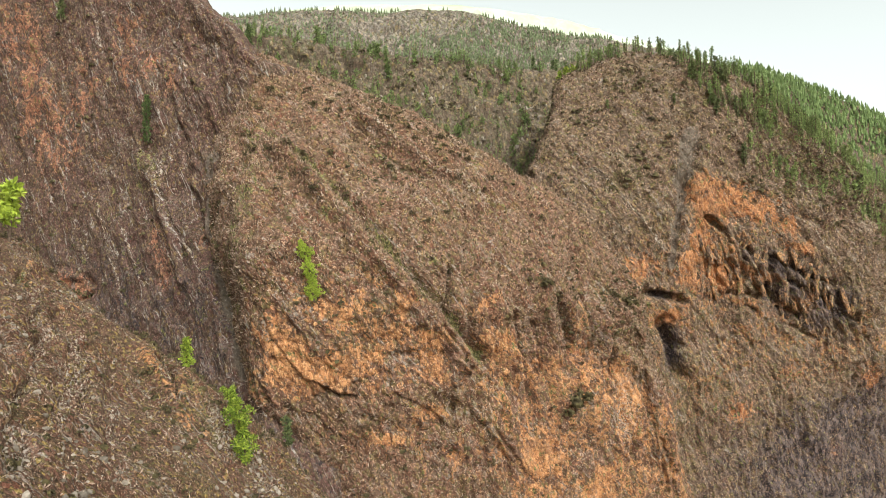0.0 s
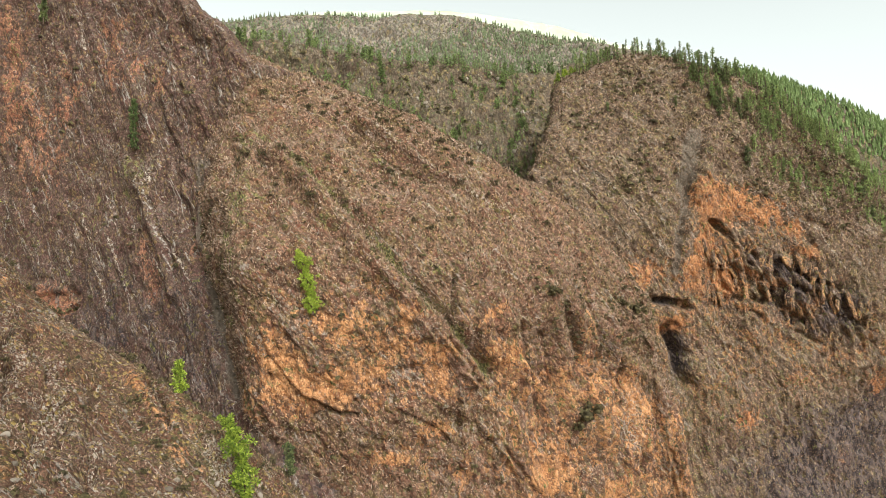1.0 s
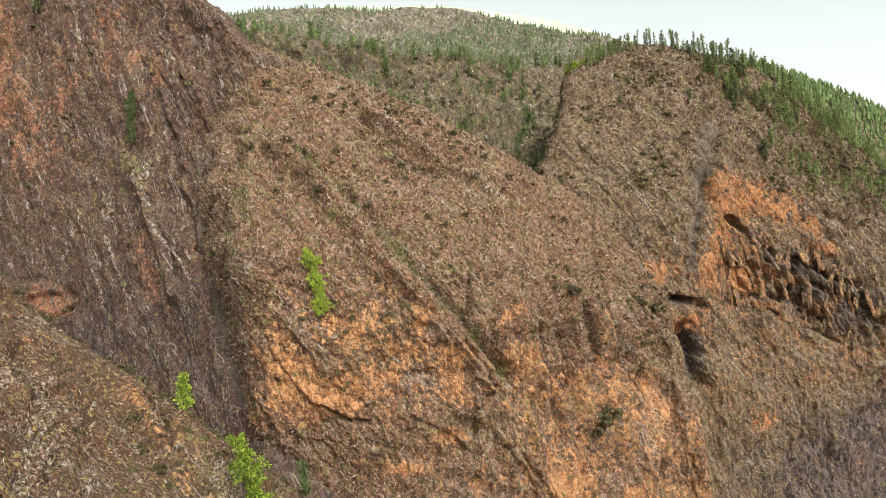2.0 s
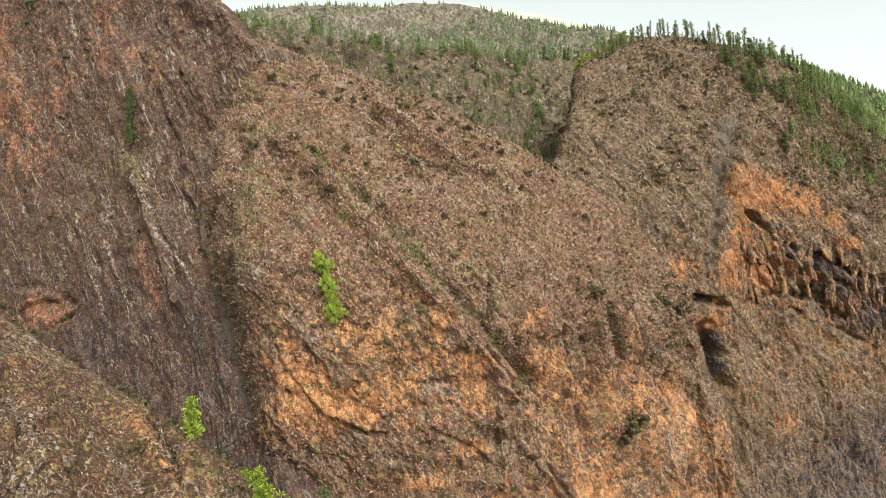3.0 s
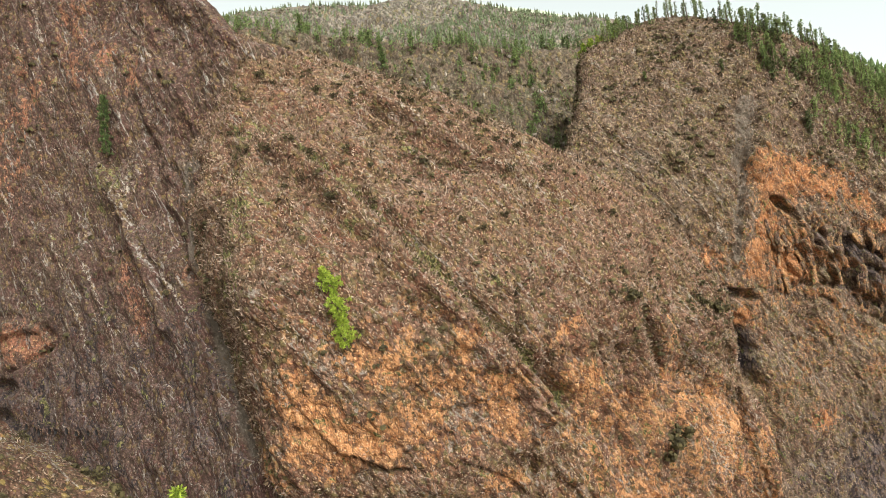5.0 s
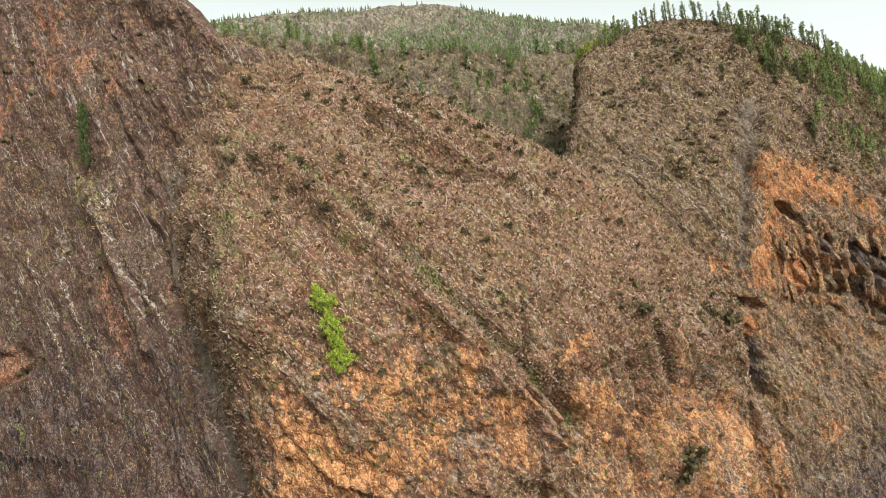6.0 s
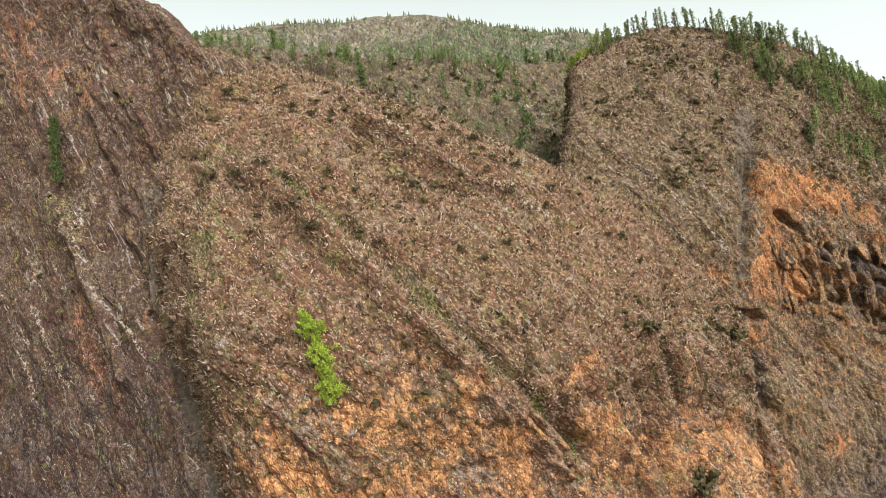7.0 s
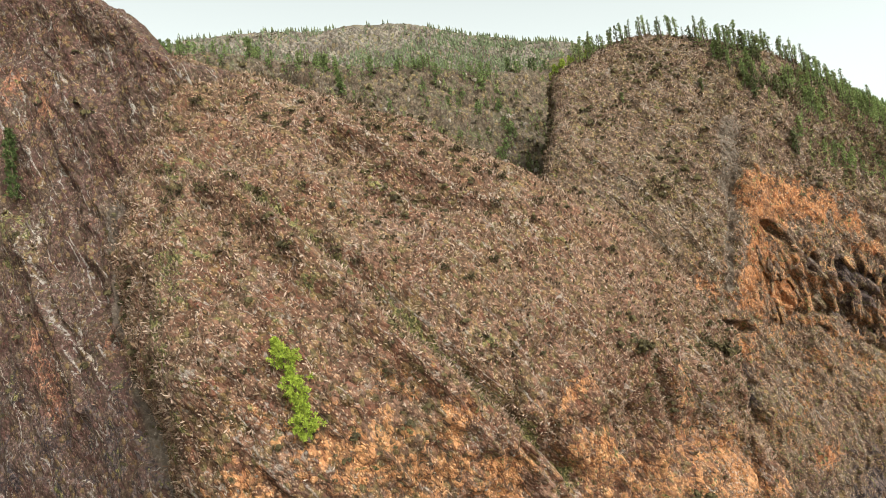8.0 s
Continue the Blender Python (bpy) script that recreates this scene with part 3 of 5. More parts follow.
spur = Land("cliff_spur", [SPUR_CREST, SPUR_UPPER, SPUR_MIDDLE, SPUR_BREAK, SPUR_CLIFF, SPUR_LOW],
            [(4, 14, -6), (10, 45, -40)], [(4, -6, -70)], 560, 480, 38, [(-7, 16, -2), (7, 40, -6), (-8, 8, 0), (-16, 16, 0), (-16, 24, -2), (-11, 22, -2), (-8, 18, -2), (-6, 14, -2)], 3, steep_from=0.5, pillars=(0.35, 1.6, -8, 14))
west = Land("cliff_west", [WEST_CREST, WEST_TOP, WEST_UPPER, WEST_MIDDLE, WEST_CLIFF, WEST_LOW, WEST_FOOT],
            [(6, 20, -8), (20, 60, -50)], [(5, -10, -90)], 420, 400, 24, [(-40, 10, 10), (14, 6, -4)], 17, ribs=0.7)
east = Land("cliff_east", [EAST_CREST, EAST_SHOULDER, EAST_UPPER, EAST_MIDDLE, EAST_CLIFF, EAST_LOW, EAST_FOOT],
            [(6, 22, -4), (20, 70, -45)], [(0, -4, -30)], 520, 480, 36, [(0.5, 14, -3), (110, 60, -60)], 29, ribs=0.8, steep_from=0.42, pillars=0.6)
near = Land("slope_near", [NEAR_CREST, NEAR_UPPER, NEAR_MIDDLE, NEAR_LOW],
            [(-3, 8, -10), (-6, 16, -60)], [(8, -10, -12), (20, -20, -70)], 420, 290, 40, [(-30, -20, 20), (8, 4, -12)], 41, rough=0.4, ribs=0.35, fine=0.85)
hill = Land("hillside", [HILL_CREST, HILL_UPPER, HILL_MIDDLE, HILL_LOW], [(5, 35, -5), (10, 120, -60)], [(0, -30, -60), (0, -40, -150)],
            260, 160, 0, [(-60, 10, 5), (60, 30, 5)], 53, rough=2.0)
range_ = Land("far_mountain", [RANGE_CREST, RANGE_MIDDLE, RANGE_LOW], [(0, 60, -5), (0, 250, -120)], [(0, -60, -80), (0, -80, -250)],
              240, 120, 0, [(-200, 0, -60), (200, 0, -80)], 61, rough=3.0, ribs=1.5)

ridge = Land("far_ridge", [RIDGE_CREST, RIDGE_MIDDLE, RIDGE_LOW], [(5, 40, -6), (10, 140, -60)], [(0, -30, -60), (0, -40, -150)],
             160, 100, 0, [(-40, 10, -10), (120, 40, -60)], 67, rough=2.0)
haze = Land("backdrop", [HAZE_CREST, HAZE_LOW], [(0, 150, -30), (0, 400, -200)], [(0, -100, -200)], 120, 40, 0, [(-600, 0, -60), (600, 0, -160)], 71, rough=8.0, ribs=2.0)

hill.raise_by(3.0 * (0.5 - np.abs(fractal(hill.base, 26.0, 57, 3, 0.55))))

# the spur: a diagonal rib with a grassy gully beside it, ledges, dark clefts and pillars over the orange cliff
RIB = [(-50, 152), (-34, 138), (-18, 120), (-5, 104), (6, 89)]
spur.groove(RIB, 2.4, -1.9)
gully = spur.groove(RIB, 1.5, 2.0, shift=4.8)
spur.groove([(-53, 155), (-55, 146), (-57, 136)], 2.5, -2.0)
spur.groove([(-47, 150), (-44, 140), (-41, 128)], 2.2, 1.2)
spur.groove([(-22, 157), (-12, 149), (-3, 142), (6, 137)], 0.9, -1.3)
spur.groove([(-23.2, 155.5), (-16.4, 147.6), (-8.2, 141.4), (-2, 138.5)], 0.7, 1.7)
for line, width, depth in (([(0, 99), (3, 94), (7, 87)], 1.2, 1.3), ([(2, 113), (1, 103)], 1.1, 2.0), ([(32, 105), (34, 97), (36, 88)], 1.0, 3.0),
                           ([(50, 94), (52, 84), (53, 72)], 0.9, 3.2), ([(18, 101), (22, 86)], 1.0, 1.8),
                           ([(12, 71), (20, 58)], 1.0, 0.9), ([(-31, 88), (-27, 84), (-22, 83)], 0.7, 0.8), ([(41, 104), (43, 88)], 0.8, 1.6),
                           ([(25, 98), (27, 84)], 0.7, 1.4), ([(58, 96), (60, 76)], 0.8, 1.8)):
    spur.groove(line, 0.7 * width, 1.5 * depth)
for line, width, depth in (([(45, 101), (47, 90), (42, 74)], 2.0, -1.9), ([(56, 98), (58, 80), (60, 60)], 3.2, -1.6), ([(12, 109), (15, 96), (20, 84)], 2.6, -1.8), ([(27, 106), (29, 92), (28, 76)], 2.4, -1.3)):
    spur.groove(line, width, depth)
bare = smooth(spur.v + 0.05 * fractal(spur.base, 16.0, 301, 3), 0.46, 0.7) * (0.45 + 0.06 * smooth(spur.base[..., 0], 20, 34)) * smooth(spur.base[..., 0], -52, -44)
bare = bare * (1 - 0.7 * smooth(spur.base[..., 2], 87, 80) * smooth(spur.base[..., 0], 18, 2))
ORANGE = [(-26, 105, 4, 4.5), (-39, 99, 5, 6), (-35, 90, 7, 5), (-28, 88, 5, 4), (-10, 105, 2, 3), (11, 104, 3.5, 3), (14, 95, 4, 5), (38, 99, 4, 5), (48, 91, 2, 7),
          (56, 75, 4, 9), (-4, 77, 4, 3), (24, 62, 7, 6), (-22, 93, 4, 4), (-13, 97, 4, 4), (-4, 93, 4, 5), (44, 45, 6, 6), (-14, 72, 6, 3), (40, 84, 3, 8), (3, 66, 5, 4)]
spur.masks["ore"] = bare + 0.56 * np.clip(sum(spur.blob(*b) for b in ORANGE), 0, 1.1)
spur.masks["grass"] = np.clip(0.7 * gully + 0.5 * spur.blob(36, 74, 5, 5) + 0.3 * spur.blob(57, 100, 6, 9) + 0.5 * spur.blob(-51, 122, 6, 28, -8), 0, 1)
spur.masks["pale"] = 0.5 * np.clip(spur.trace([(-22, 157), (-12, 149), (-3, 142), (16, 131)], 0.5) + spur.trace([(-43, 106), (-41, 98)], 0.9) + 0.75 * spur.blob(54, 68, 5, 13) + 0.5 * spur.blob(40, 60, 8, 8) + spur.trace([(10, 140), (22, 124), (30, 112)], 0.4), 0, 1)
spur.masks["lava_shade"] = 0.1 * spur.blob(-40, 118, 8, 20)

for line, width, height, side in (([(-49, 154.5), (-34.6, 139.8), (-27.9, 131.6), (-21.1, 123.6), (-16.1, 116.2), (-10.9, 109.4), (-5.1, 101.5), (1.3, 92.7), (6, 87)], 5.0, 1.7, 1),
                                  ([(-23, 157.8), (-15.4, 149.7), (-7.2, 143.4), (-0.7, 140), (8, 135)], 3.5, 1.5, -1), ([(10, 140), (22, 124), (30, 112)], 3.0, 1.0, 1),
                                  ([(50, 101), (49.3, 90), (45.5, 76)], 3.0, 2.6, 1), ([(31.8, 105), (35, 96), (36.2, 82)], 4.5, 2.2, -1), ([(9.7, 116), (7, 104), (9, 94)], 4.0, 2.0, -1),
                                  ([(1.5, 116), (3.5, 108), (7, 100)], 3.0, 1.8, 1), ([(57, 97), (58, 84), (60, 66)], 3.0, 2.0, 1), ([(20, 104), (23, 92), (24, 80)], 3.0, 1.6, -1),
                                  ([(25, 84), (29, 72), (31, 60)], 3.0, 1.6, 1), ([(-43, 107), (-40, 98), (-33, 89), (-26, 85)], 3.0, 1.2, -1), ([(-12, 83), (-5, 79), (0, 74)], 2.5, 1.5, -1),
                                  ([(-20, 104), (-16, 96), (-12, 90)], 3.0, 1.0, 1), ([(8, 74), (15, 64), (22, 56)], 3.0, 1.4, -1)):
    spur.scarp(line, width, height, side)

# the west wall: red rock high up and a shallow cave low down
RED = [(-152, 205, 10, 14), (-120, 181, 6, 11), (-102, 183, 4, 7), (-93, 185, 4, 6), (-82, 177, 4, 3.5), (-86, 124, 2, 6), (-82, 114, 2, 3), (-127, 112, 10, 6), (-117, 110, 6, 4), (-82, 117, 4, 9), (-68, 122, 2, 6),
       (-143, 175, 9, 16), (-105, 200, 6, 6), (-128, 160, 8, 14)]
west.masks["ore"] = 0.1 + 0.54 * np.clip(sum(west.blob(*b) for b in RED), 0, 1) + 0.14 * west.blob(-124, 111, 12, 6)
# no lava here: its dark colour paints ravine shade onto the lower wall
west.masks["lava_shade"] = 0.38 * smooth(west.v, 0.45, 0.85) + 0.12 * west.blob(-125, 90, 34, 22) - 0.5 * west.blob(-126, 112, 10, 6)
west.hollow(-124, 110.5, 13, 4.6, 6, 2.4)
west.groove([(-136, 119), (-124, 119), (-112, 113)], 0.9, 0.6)
west.groove([(-128, 104), (-120, 107), (-113, 110)], 0.9, 1.5)
west.groove([(-140, 103), (-132, 100), (-126, 101)], 1.8, 3.0)
west.groove([(-150, 93), (-128, 91)], 3.0, 3.0)
west.groove([(-65, 138), (-64, 124), (-60, 108), (-52, 88)], 2.2, 1.4)
west.groove([(-92, 152), (-80, 128), (-74, 112)], 1.2, -1.0)
west.groove([(-80, 160), (-72, 136), (-66, 118)], 1.4, 1.2)
west.masks["pale"] = 0.6 * np.clip(sum(west.trace(line, 0.35) for line in ([(-94, 150), (-84, 140), (-74, 124), (-66, 113)], [(-82, 124), (-76, 114), (-70, 107)], [(-140, 196), (-132, 186)], [(-136, 170), (-128, 150), (-122, 128), (-116, 112)],
                                    [(-112, 140), (-104, 120), (-98, 108)], [(-100, 130), (-90, 112)], [(-88, 196), (-78, 180)], [(-117, 205), (-113, 192)])) + 0.6 * west.blob(-86, 148, 4, 5), 0, 1)
west.masks["dust"] = west.trace([(-66, 150), (-66, 130), (-60, 108), (-52, 88)], 1.8)
west.masks["grass"] = 0.22 * west.blob(-92, 150, 9, 12)

for line, width, height, side in (([(-94, 150), (-84, 140), (-74, 124), (-66, 113)], 3.0, 1.4, -1), ([(-136, 170), (-128, 150), (-122, 128), (-116, 112)], 3.0, 0.9, -1), ([(-112, 140), (-104, 120), (-98, 108)], 3.0, 0.9, 1),
                                  ([(-88, 196), (-78, 180), (-70, 166)], 3.0, 1.1, -1), ([(-117, 205), (-113, 192), (-108, 176)], 3.0, 1.0, 1), ([(-76, 152), (-70, 138), (-66, 126)], 2.5, 1.2, 1)):
    west.scarp(line, width, height, side)

# the east cliff: smooth earth above, orange rock, a dark gully and leaning lava columns
east.groove([(107, 168), (99, 150), (94, 129), (91, 113)], 1.4, 1.2)
dusty = np.clip(east.trace([(105, 168), (97.5, 149), (93.5, 129), (91, 113)], 1.7) + 0.8 * east.trace([(102, 168), (98, 158), (96, 148)], 2.6), 0, 1)
east.masks["dust"] = dusty
east.masks["pale"] = 0.55 * np.clip(sum(east.trace(line, 0.5) for line in ([(55, 160), (62, 153), (69, 146), (80, 130), (89, 118)], [(57, 146), (66, 135), (73, 125)],
                                    [(134, 139), (154, 127), (165, 111)], [(115, 147), (131, 141), (142, 133)], [(70, 160), (80, 147), (87, 136)])) + 0.8 * east.blob(179, 128, 9, 4), 0, 1)
east.groove([(112, 168), (104, 150), (100, 140)], 3.0, -1.5)
east.groove([(79, 102), (88, 101), (96, 98)], 1.4, 3.4)
east.groove([(87, 89), (91, 80), (93, 69)], 2.6, 5.0)
east.groove([(106, 132), (110, 129), (114, 126)], 0.8, 2.2)
for line, depth in (([(122, 121), (128, 116), (133, 111)], 0.7), ([(139, 116), (145, 112), (151, 107)], 0.9), ([(145, 113), (152, 107), (163, 103)], 1.8),
                    ([(121, 113), (124, 106)], 1.8), ([(133, 103), (140, 96), (150, 89)], 2.0), ([(110, 118), (112, 106)], 1.8), ([(160, 99), (170, 92), (180, 84)], 1.8),
                    ([(116, 101), (126, 100), (134, 98)], 1.4), ([(146, 86), (156, 80)], 1.4)):
    east.groove(line, 1.0, depth)
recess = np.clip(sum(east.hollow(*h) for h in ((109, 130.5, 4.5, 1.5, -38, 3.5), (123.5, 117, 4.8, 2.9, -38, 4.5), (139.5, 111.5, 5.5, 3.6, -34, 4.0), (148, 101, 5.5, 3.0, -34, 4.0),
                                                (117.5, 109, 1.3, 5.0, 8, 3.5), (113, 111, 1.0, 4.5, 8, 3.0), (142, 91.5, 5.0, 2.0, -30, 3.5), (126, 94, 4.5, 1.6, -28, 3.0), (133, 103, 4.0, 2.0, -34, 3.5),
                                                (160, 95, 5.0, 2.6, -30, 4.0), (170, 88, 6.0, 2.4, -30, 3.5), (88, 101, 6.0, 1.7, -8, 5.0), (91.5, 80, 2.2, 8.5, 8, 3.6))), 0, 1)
for line, width, height, side in (([(55, 160), (62, 153), (69, 146), (80, 130), (89, 118)], 3.5, 1.4, -1), ([(57, 146), (66, 135), (73, 125)], 3.0, 1.2, -1), ([(70, 160), (80, 147), (87, 136)], 3.0, 1.0, 1),
                                  ([(106, 168), (99, 150), (94, 129), (90, 112)], 4.0, 0.8, -1), ([(119, 122), (130, 114), (137, 104)], 4.0, 1.6, 1), ([(115, 147), (131, 141), (146, 132)], 3.0, 0.8, -1),
                                  ([(100, 96), (110, 84), (116, 70)], 4.0, 1.2, -1), ([(130, 84), (142, 72), (150, 58)], 4.0, 1.2, 1)):
    east.scarp(line, width, height, side)
columns = np.clip(sum(east.blob(*b) for b in ((112, 114, 9, 10), (128, 108, 12, 9), (146, 103, 14, 10), (163, 95, 14, 9), (178, 86, 12, 8))), 0, 1)
ca = radians(14)
lane = (east.base[..., 0] * math.cos(ca) + east.base[..., 2] * math.sin(ca)) / 2.3 + 0.6 * fractal(east.base, 9.0, 87, 2)
lot = np.floor(lane)
step = lattice(lot.astype(np.int64), np.floor(east.base[..., 2] / 9.0 + lot * 0.37).astype(np.int64), lot.astype(np.int64) * 0, 5)
east.raise_by(columns * (2.4 * step - 1.6 * smooth(np.abs(lane - lot - 0.5), 0.34, 0.5)))
EAST_ORANGE = [(104, 143, 7, 7), (109, 138, 9, 7), (121, 138, 11, 7), (134, 134, 10, 5), (146, 127, 7, 4), (103, 121, 5, 9), (113, 110, 6, 7), (99, 110, 5, 6), (78, 113, 6, 5), (121, 52, 5, 4), (168, 30, 6, 5), (186, 60, 5, 6), (89, 92, 6, 4), (150, 118, 6, 3)]
east.masks["ore"] = 0.06 + 0.26 * smooth(east.v, 0.45, 0.6) + 0.8 * np.clip(sum(east.blob(*b) for b in EAST_ORANGE), 0, 1.1) + 0.38 * east.blob(128, 112, 34, 15, -25)
# real lava rock, plus shade painted into the hollows; darker towards the foot
east.masks["lava_shade"] = 0.3 * recess + 0.6 * np.clip(east.blob(132, 115, 9, 7) + east.blob(150, 108, 11, 7) + east.blob(168, 97, 11, 8) + east.blob(136, 99, 9, 5) + 0.9 * east.blob(155, 88, 14, 6) + east.blob(88, 101, 6, 2.5) + 1.9 * east.blob(91, 80, 4.0, 9) + 0.9 * east.blob(205, 36, 30, 28) + 0.62 * smooth(east.v, 0.6, 1.0) + 0.75 * smooth(east.base[..., 0], 90, 180) * smooth(east.base[..., 2], 84, 30), 0, 1.1)
east.masks["grass"] = 0.06 + 0.2 * east.blob(160, 150, 40, 14) + 0.1 * east.blob(100, 78, 20, 14)

def lying_along(land, line, width):
    """How near each place of the sheet is to a line of (u, v) corners: 1 on it, 0 past its width in metres."""
    best = np.full(land.base.shape[:2], 1e9)
    wide, deep = 100.0, 70.0
    for (au, av), (bu, bv) in zip(line, line[1:]):
        du, dv = (bu - au) * wide, (bv - av) * deep
        pu, pv = (land.u - au) * wide, (land.v - av) * deep
        t = np.clip((pu * du + pv * dv) / (du * du + dv * dv), 0, 1)
        best = np.minimum(best, np.hypot(pu - t * du, pv - t * dv))
    return np.exp(-(best * (1 + 0.5 * fractal(land.base, 3.0, 19, 2)) / width) ** 2)


# rows of pale broken rock that run down the stony slope
OUTCROPS = (((0.43, 0.25), (0.464, 0.35), (0.486, 0.5)), ((0.41, 0.33), (0.38, 0.53), (0.372, 0.62)), ((0.35, 0.72), (0.42, 0.83)), ((0.45, 0.42), (0.46, 0.6)), ((0.3, 0.3), (0.33, 0.5)),
            ((0.52, 0.5), (0.54, 0.66)), ((0.36, 0.18), (0.39, 0.3)), ((0.58, 0.1), (0.62, 0.24)), ((0.7, 0.2), (0.73, 0.4)))
outcrop = np.clip(sum(lying_along(near, line, 1.5) for line in OUTCROPS), 0, 1)
near.raise_by(outcrop * (0.9 + 1.3 * fractal(near.base, 1.6, 23, 3, 0.6)))
near.masks["pale"] = 0.4 * outcrop
near.masks["grass"] = -0.13 + 0.22 * fractal(near.base, 12.0, 7, 2)
near.masks["dust"] = 0.0
near.masks["ore"] = 0.42 * lying_along(near, ((0.53, 0.14), (0.6, 0.22), (0.67, 0.36)), 4.0) + 0.3 * lying_along(near, ((0.4, 0.06), (0.44, 0.12)), 4.0)
hill.masks["grass"] = 0.1 + 0.15 * fractal(hill.base, 40.0, 9, 2)
range_.masks["grass"] = 0.1 + 0.12 * fractal(range_.base, 60.0, 9, 2)

ridge.masks["grass"] = 0.15 + 0.2 * fractal(ridge.base, 40.0, 9, 2)
cliff_spur = spur.build(SPUR_EARTH, "steep rocky spur of brown scrub above orange cliffs", "cliff")
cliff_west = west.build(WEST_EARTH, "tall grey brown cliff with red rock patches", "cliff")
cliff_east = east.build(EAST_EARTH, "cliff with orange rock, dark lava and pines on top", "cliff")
slope_near = near.build(NEAR_EARTH, "stony slope with dry grass above the ravine", "slope")
hillside = hill.build(HILL_EARTH, "wooded brown hillside behind the spur", "hillside")
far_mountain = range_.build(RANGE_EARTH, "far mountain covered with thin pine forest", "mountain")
far_ridge = ridge.build(HILL_EARTH, "farther wooded ridge that falls towards the valley", "ridge")
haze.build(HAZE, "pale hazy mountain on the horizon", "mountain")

ground_n = 60
gx, gy = np.meshgrid(np.linspace(-2600, 2600, ground_n), np.linspace(-2600, 2600, ground_n), indexing="ij")
gp = np.stack([gx, gy, 0 * gx], -1)
gp[..., 2] = -30 + 4 * value_noise(gp, 160.0, 5)
gi = np.arange(ground_n ** 2).reshape(ground_n, ground_n)
gq = np.stack([gi[:-1, :-1], gi[1:, :-1], gi[1:, 1:], gi[:-1, 1:]], -1).reshape(-1, 4)
tagged(new("ground", mesh_of("ground", gp.reshape(-1, 3), gq, FLOOR_EARTH)), "dry gravelly ravine floor far below the cliffs", "ground", kind="structure")

# ---- dry scrub, twigs and bushes that cover the slopes ----
rng = np.random.default_rng(11)


def spots(land, count, weight=None, low=0.0, high=1.0):
    """Random places on the face between two heights of v, thinned by weight, with their normals."""
    p = land.made
    nrm = np.cross(np.gradient(p, axis=1), np.gradient(p, axis=0))
    area = np.linalg.norm(nrm, axis=-1)
    nrm = nrm / (area[..., None] + 1e-9)
    nrm = np.where(nrm[..., 1:2] > 0, -nrm, nrm)
    w = area * ((land.v >= low) & (land.v <= high))
    if weight is not None:
        w = w * np.clip(weight, 0, None)
    flat = np.cumsum(w.ravel())
    k = np.searchsorted(flat, rng.random(count) * flat[-1])
    i, j = np.unravel_index(np.minimum(k, flat.size - 1), w.shape)
    i2, j2 = np.minimum(i + 1, land.nu - 1), np.minimum(j + 1, land.nv - 1)
    a, b = rng.random((2, count, 1))
    place = p[i, j] + a * (p[i2, j] - p[i, j]) + b * (p[i, j2] - p[i, j])
    return place, nrm[i, j]


def tufts(name, place, nrm, size, blades, width, material, label, category, upright=0.6, spread=1.0):
    """One mesh of many tufts: thin blades that spring from each place."""
    n = len(place)
    up = nrm * (1 - upright) + np.array([0, 0, upright])
    way = rng.normal(size=(n, blades, 3)) * spread * 0.6 + up[:, None] * 0.9
    way /= np.linalg.norm(way, axis=-1, keepdims=True)
    side = np.cross(way, rng.normal(size=(n, blades, 3)))
    side /= np.linalg.norm(side, axis=-1, keepdims=True) + 1e-9
    length = size[:, None, None] * (0.6 + 0.6 * rng.random((n, blades, 1)))
    foot = place[:, None] - 0.15 * size[:, None, None] * up[:, None] + rng.normal(size=(n, blades, 3)) * size[:, None, None] * 0.18
    mid = foot + way * length * 0.6
    tip = foot + way * length
    v = np.stack([foot, mid + side * length * width, tip, mid - side * length * width], 2).reshape(-1, 3)
    f = np.arange(len(v)).reshape(-1, 4)
    return tagged(new(name, mesh_of(name, v, f, material, False)), label, category, kind="stuff")


def domes(name, place, size, material, label, category, squash=0.75):
    """One mesh of many ragged little bushes, each of leaf-like flakes round a low dome."""
    n, k = len(place), 16
    way = rng.normal(size=(n, k, 3))
    way[..., 2] = np.abs(way[..., 2]) * 0.9
    way /= np.linalg.norm(way, axis=-1, keepdims=True)
    c = place[:, None] + way * size[:, None, None] * np.array([1, 1, squash]) * (0.75 + 0.35 * rng.random((n, k, 1)))
    a = np.cross(way, rng.normal(size=(n, k, 3)))
    a /= np.linalg.norm(a, axis=-1, keepdims=True) + 1e-9
    b = np.cross(way, a)
    r = size[:, None, None] * (0.4 + 0.3 * rng.random((n, k, 1)))
    v = np.stack([c + a * r, c + b * r * 0.8 + way * r * 0.3, c - a * r, c - b * r * 0.8 - way * r * 0.2], 2).reshape(-1, 3)
    return tagged(new(name, mesh_of(name, v, np.arange(len(v)).reshape(-1, 4), material, False)), label, category, kind="stuff")


def bushes_on(land, count, small, large, material, name, label, low=0.0, high=0.6, scale=16.0):
    clump = np.clip(fractal(land.made, scale, 91, 2) + 0.25, 0.03, None)
    p, _ = spots(land, count, clump, low, high)
    size = small + (large - small) * rng.random(count) ** 2
    return domes(name, p, size, material, label, "bush")


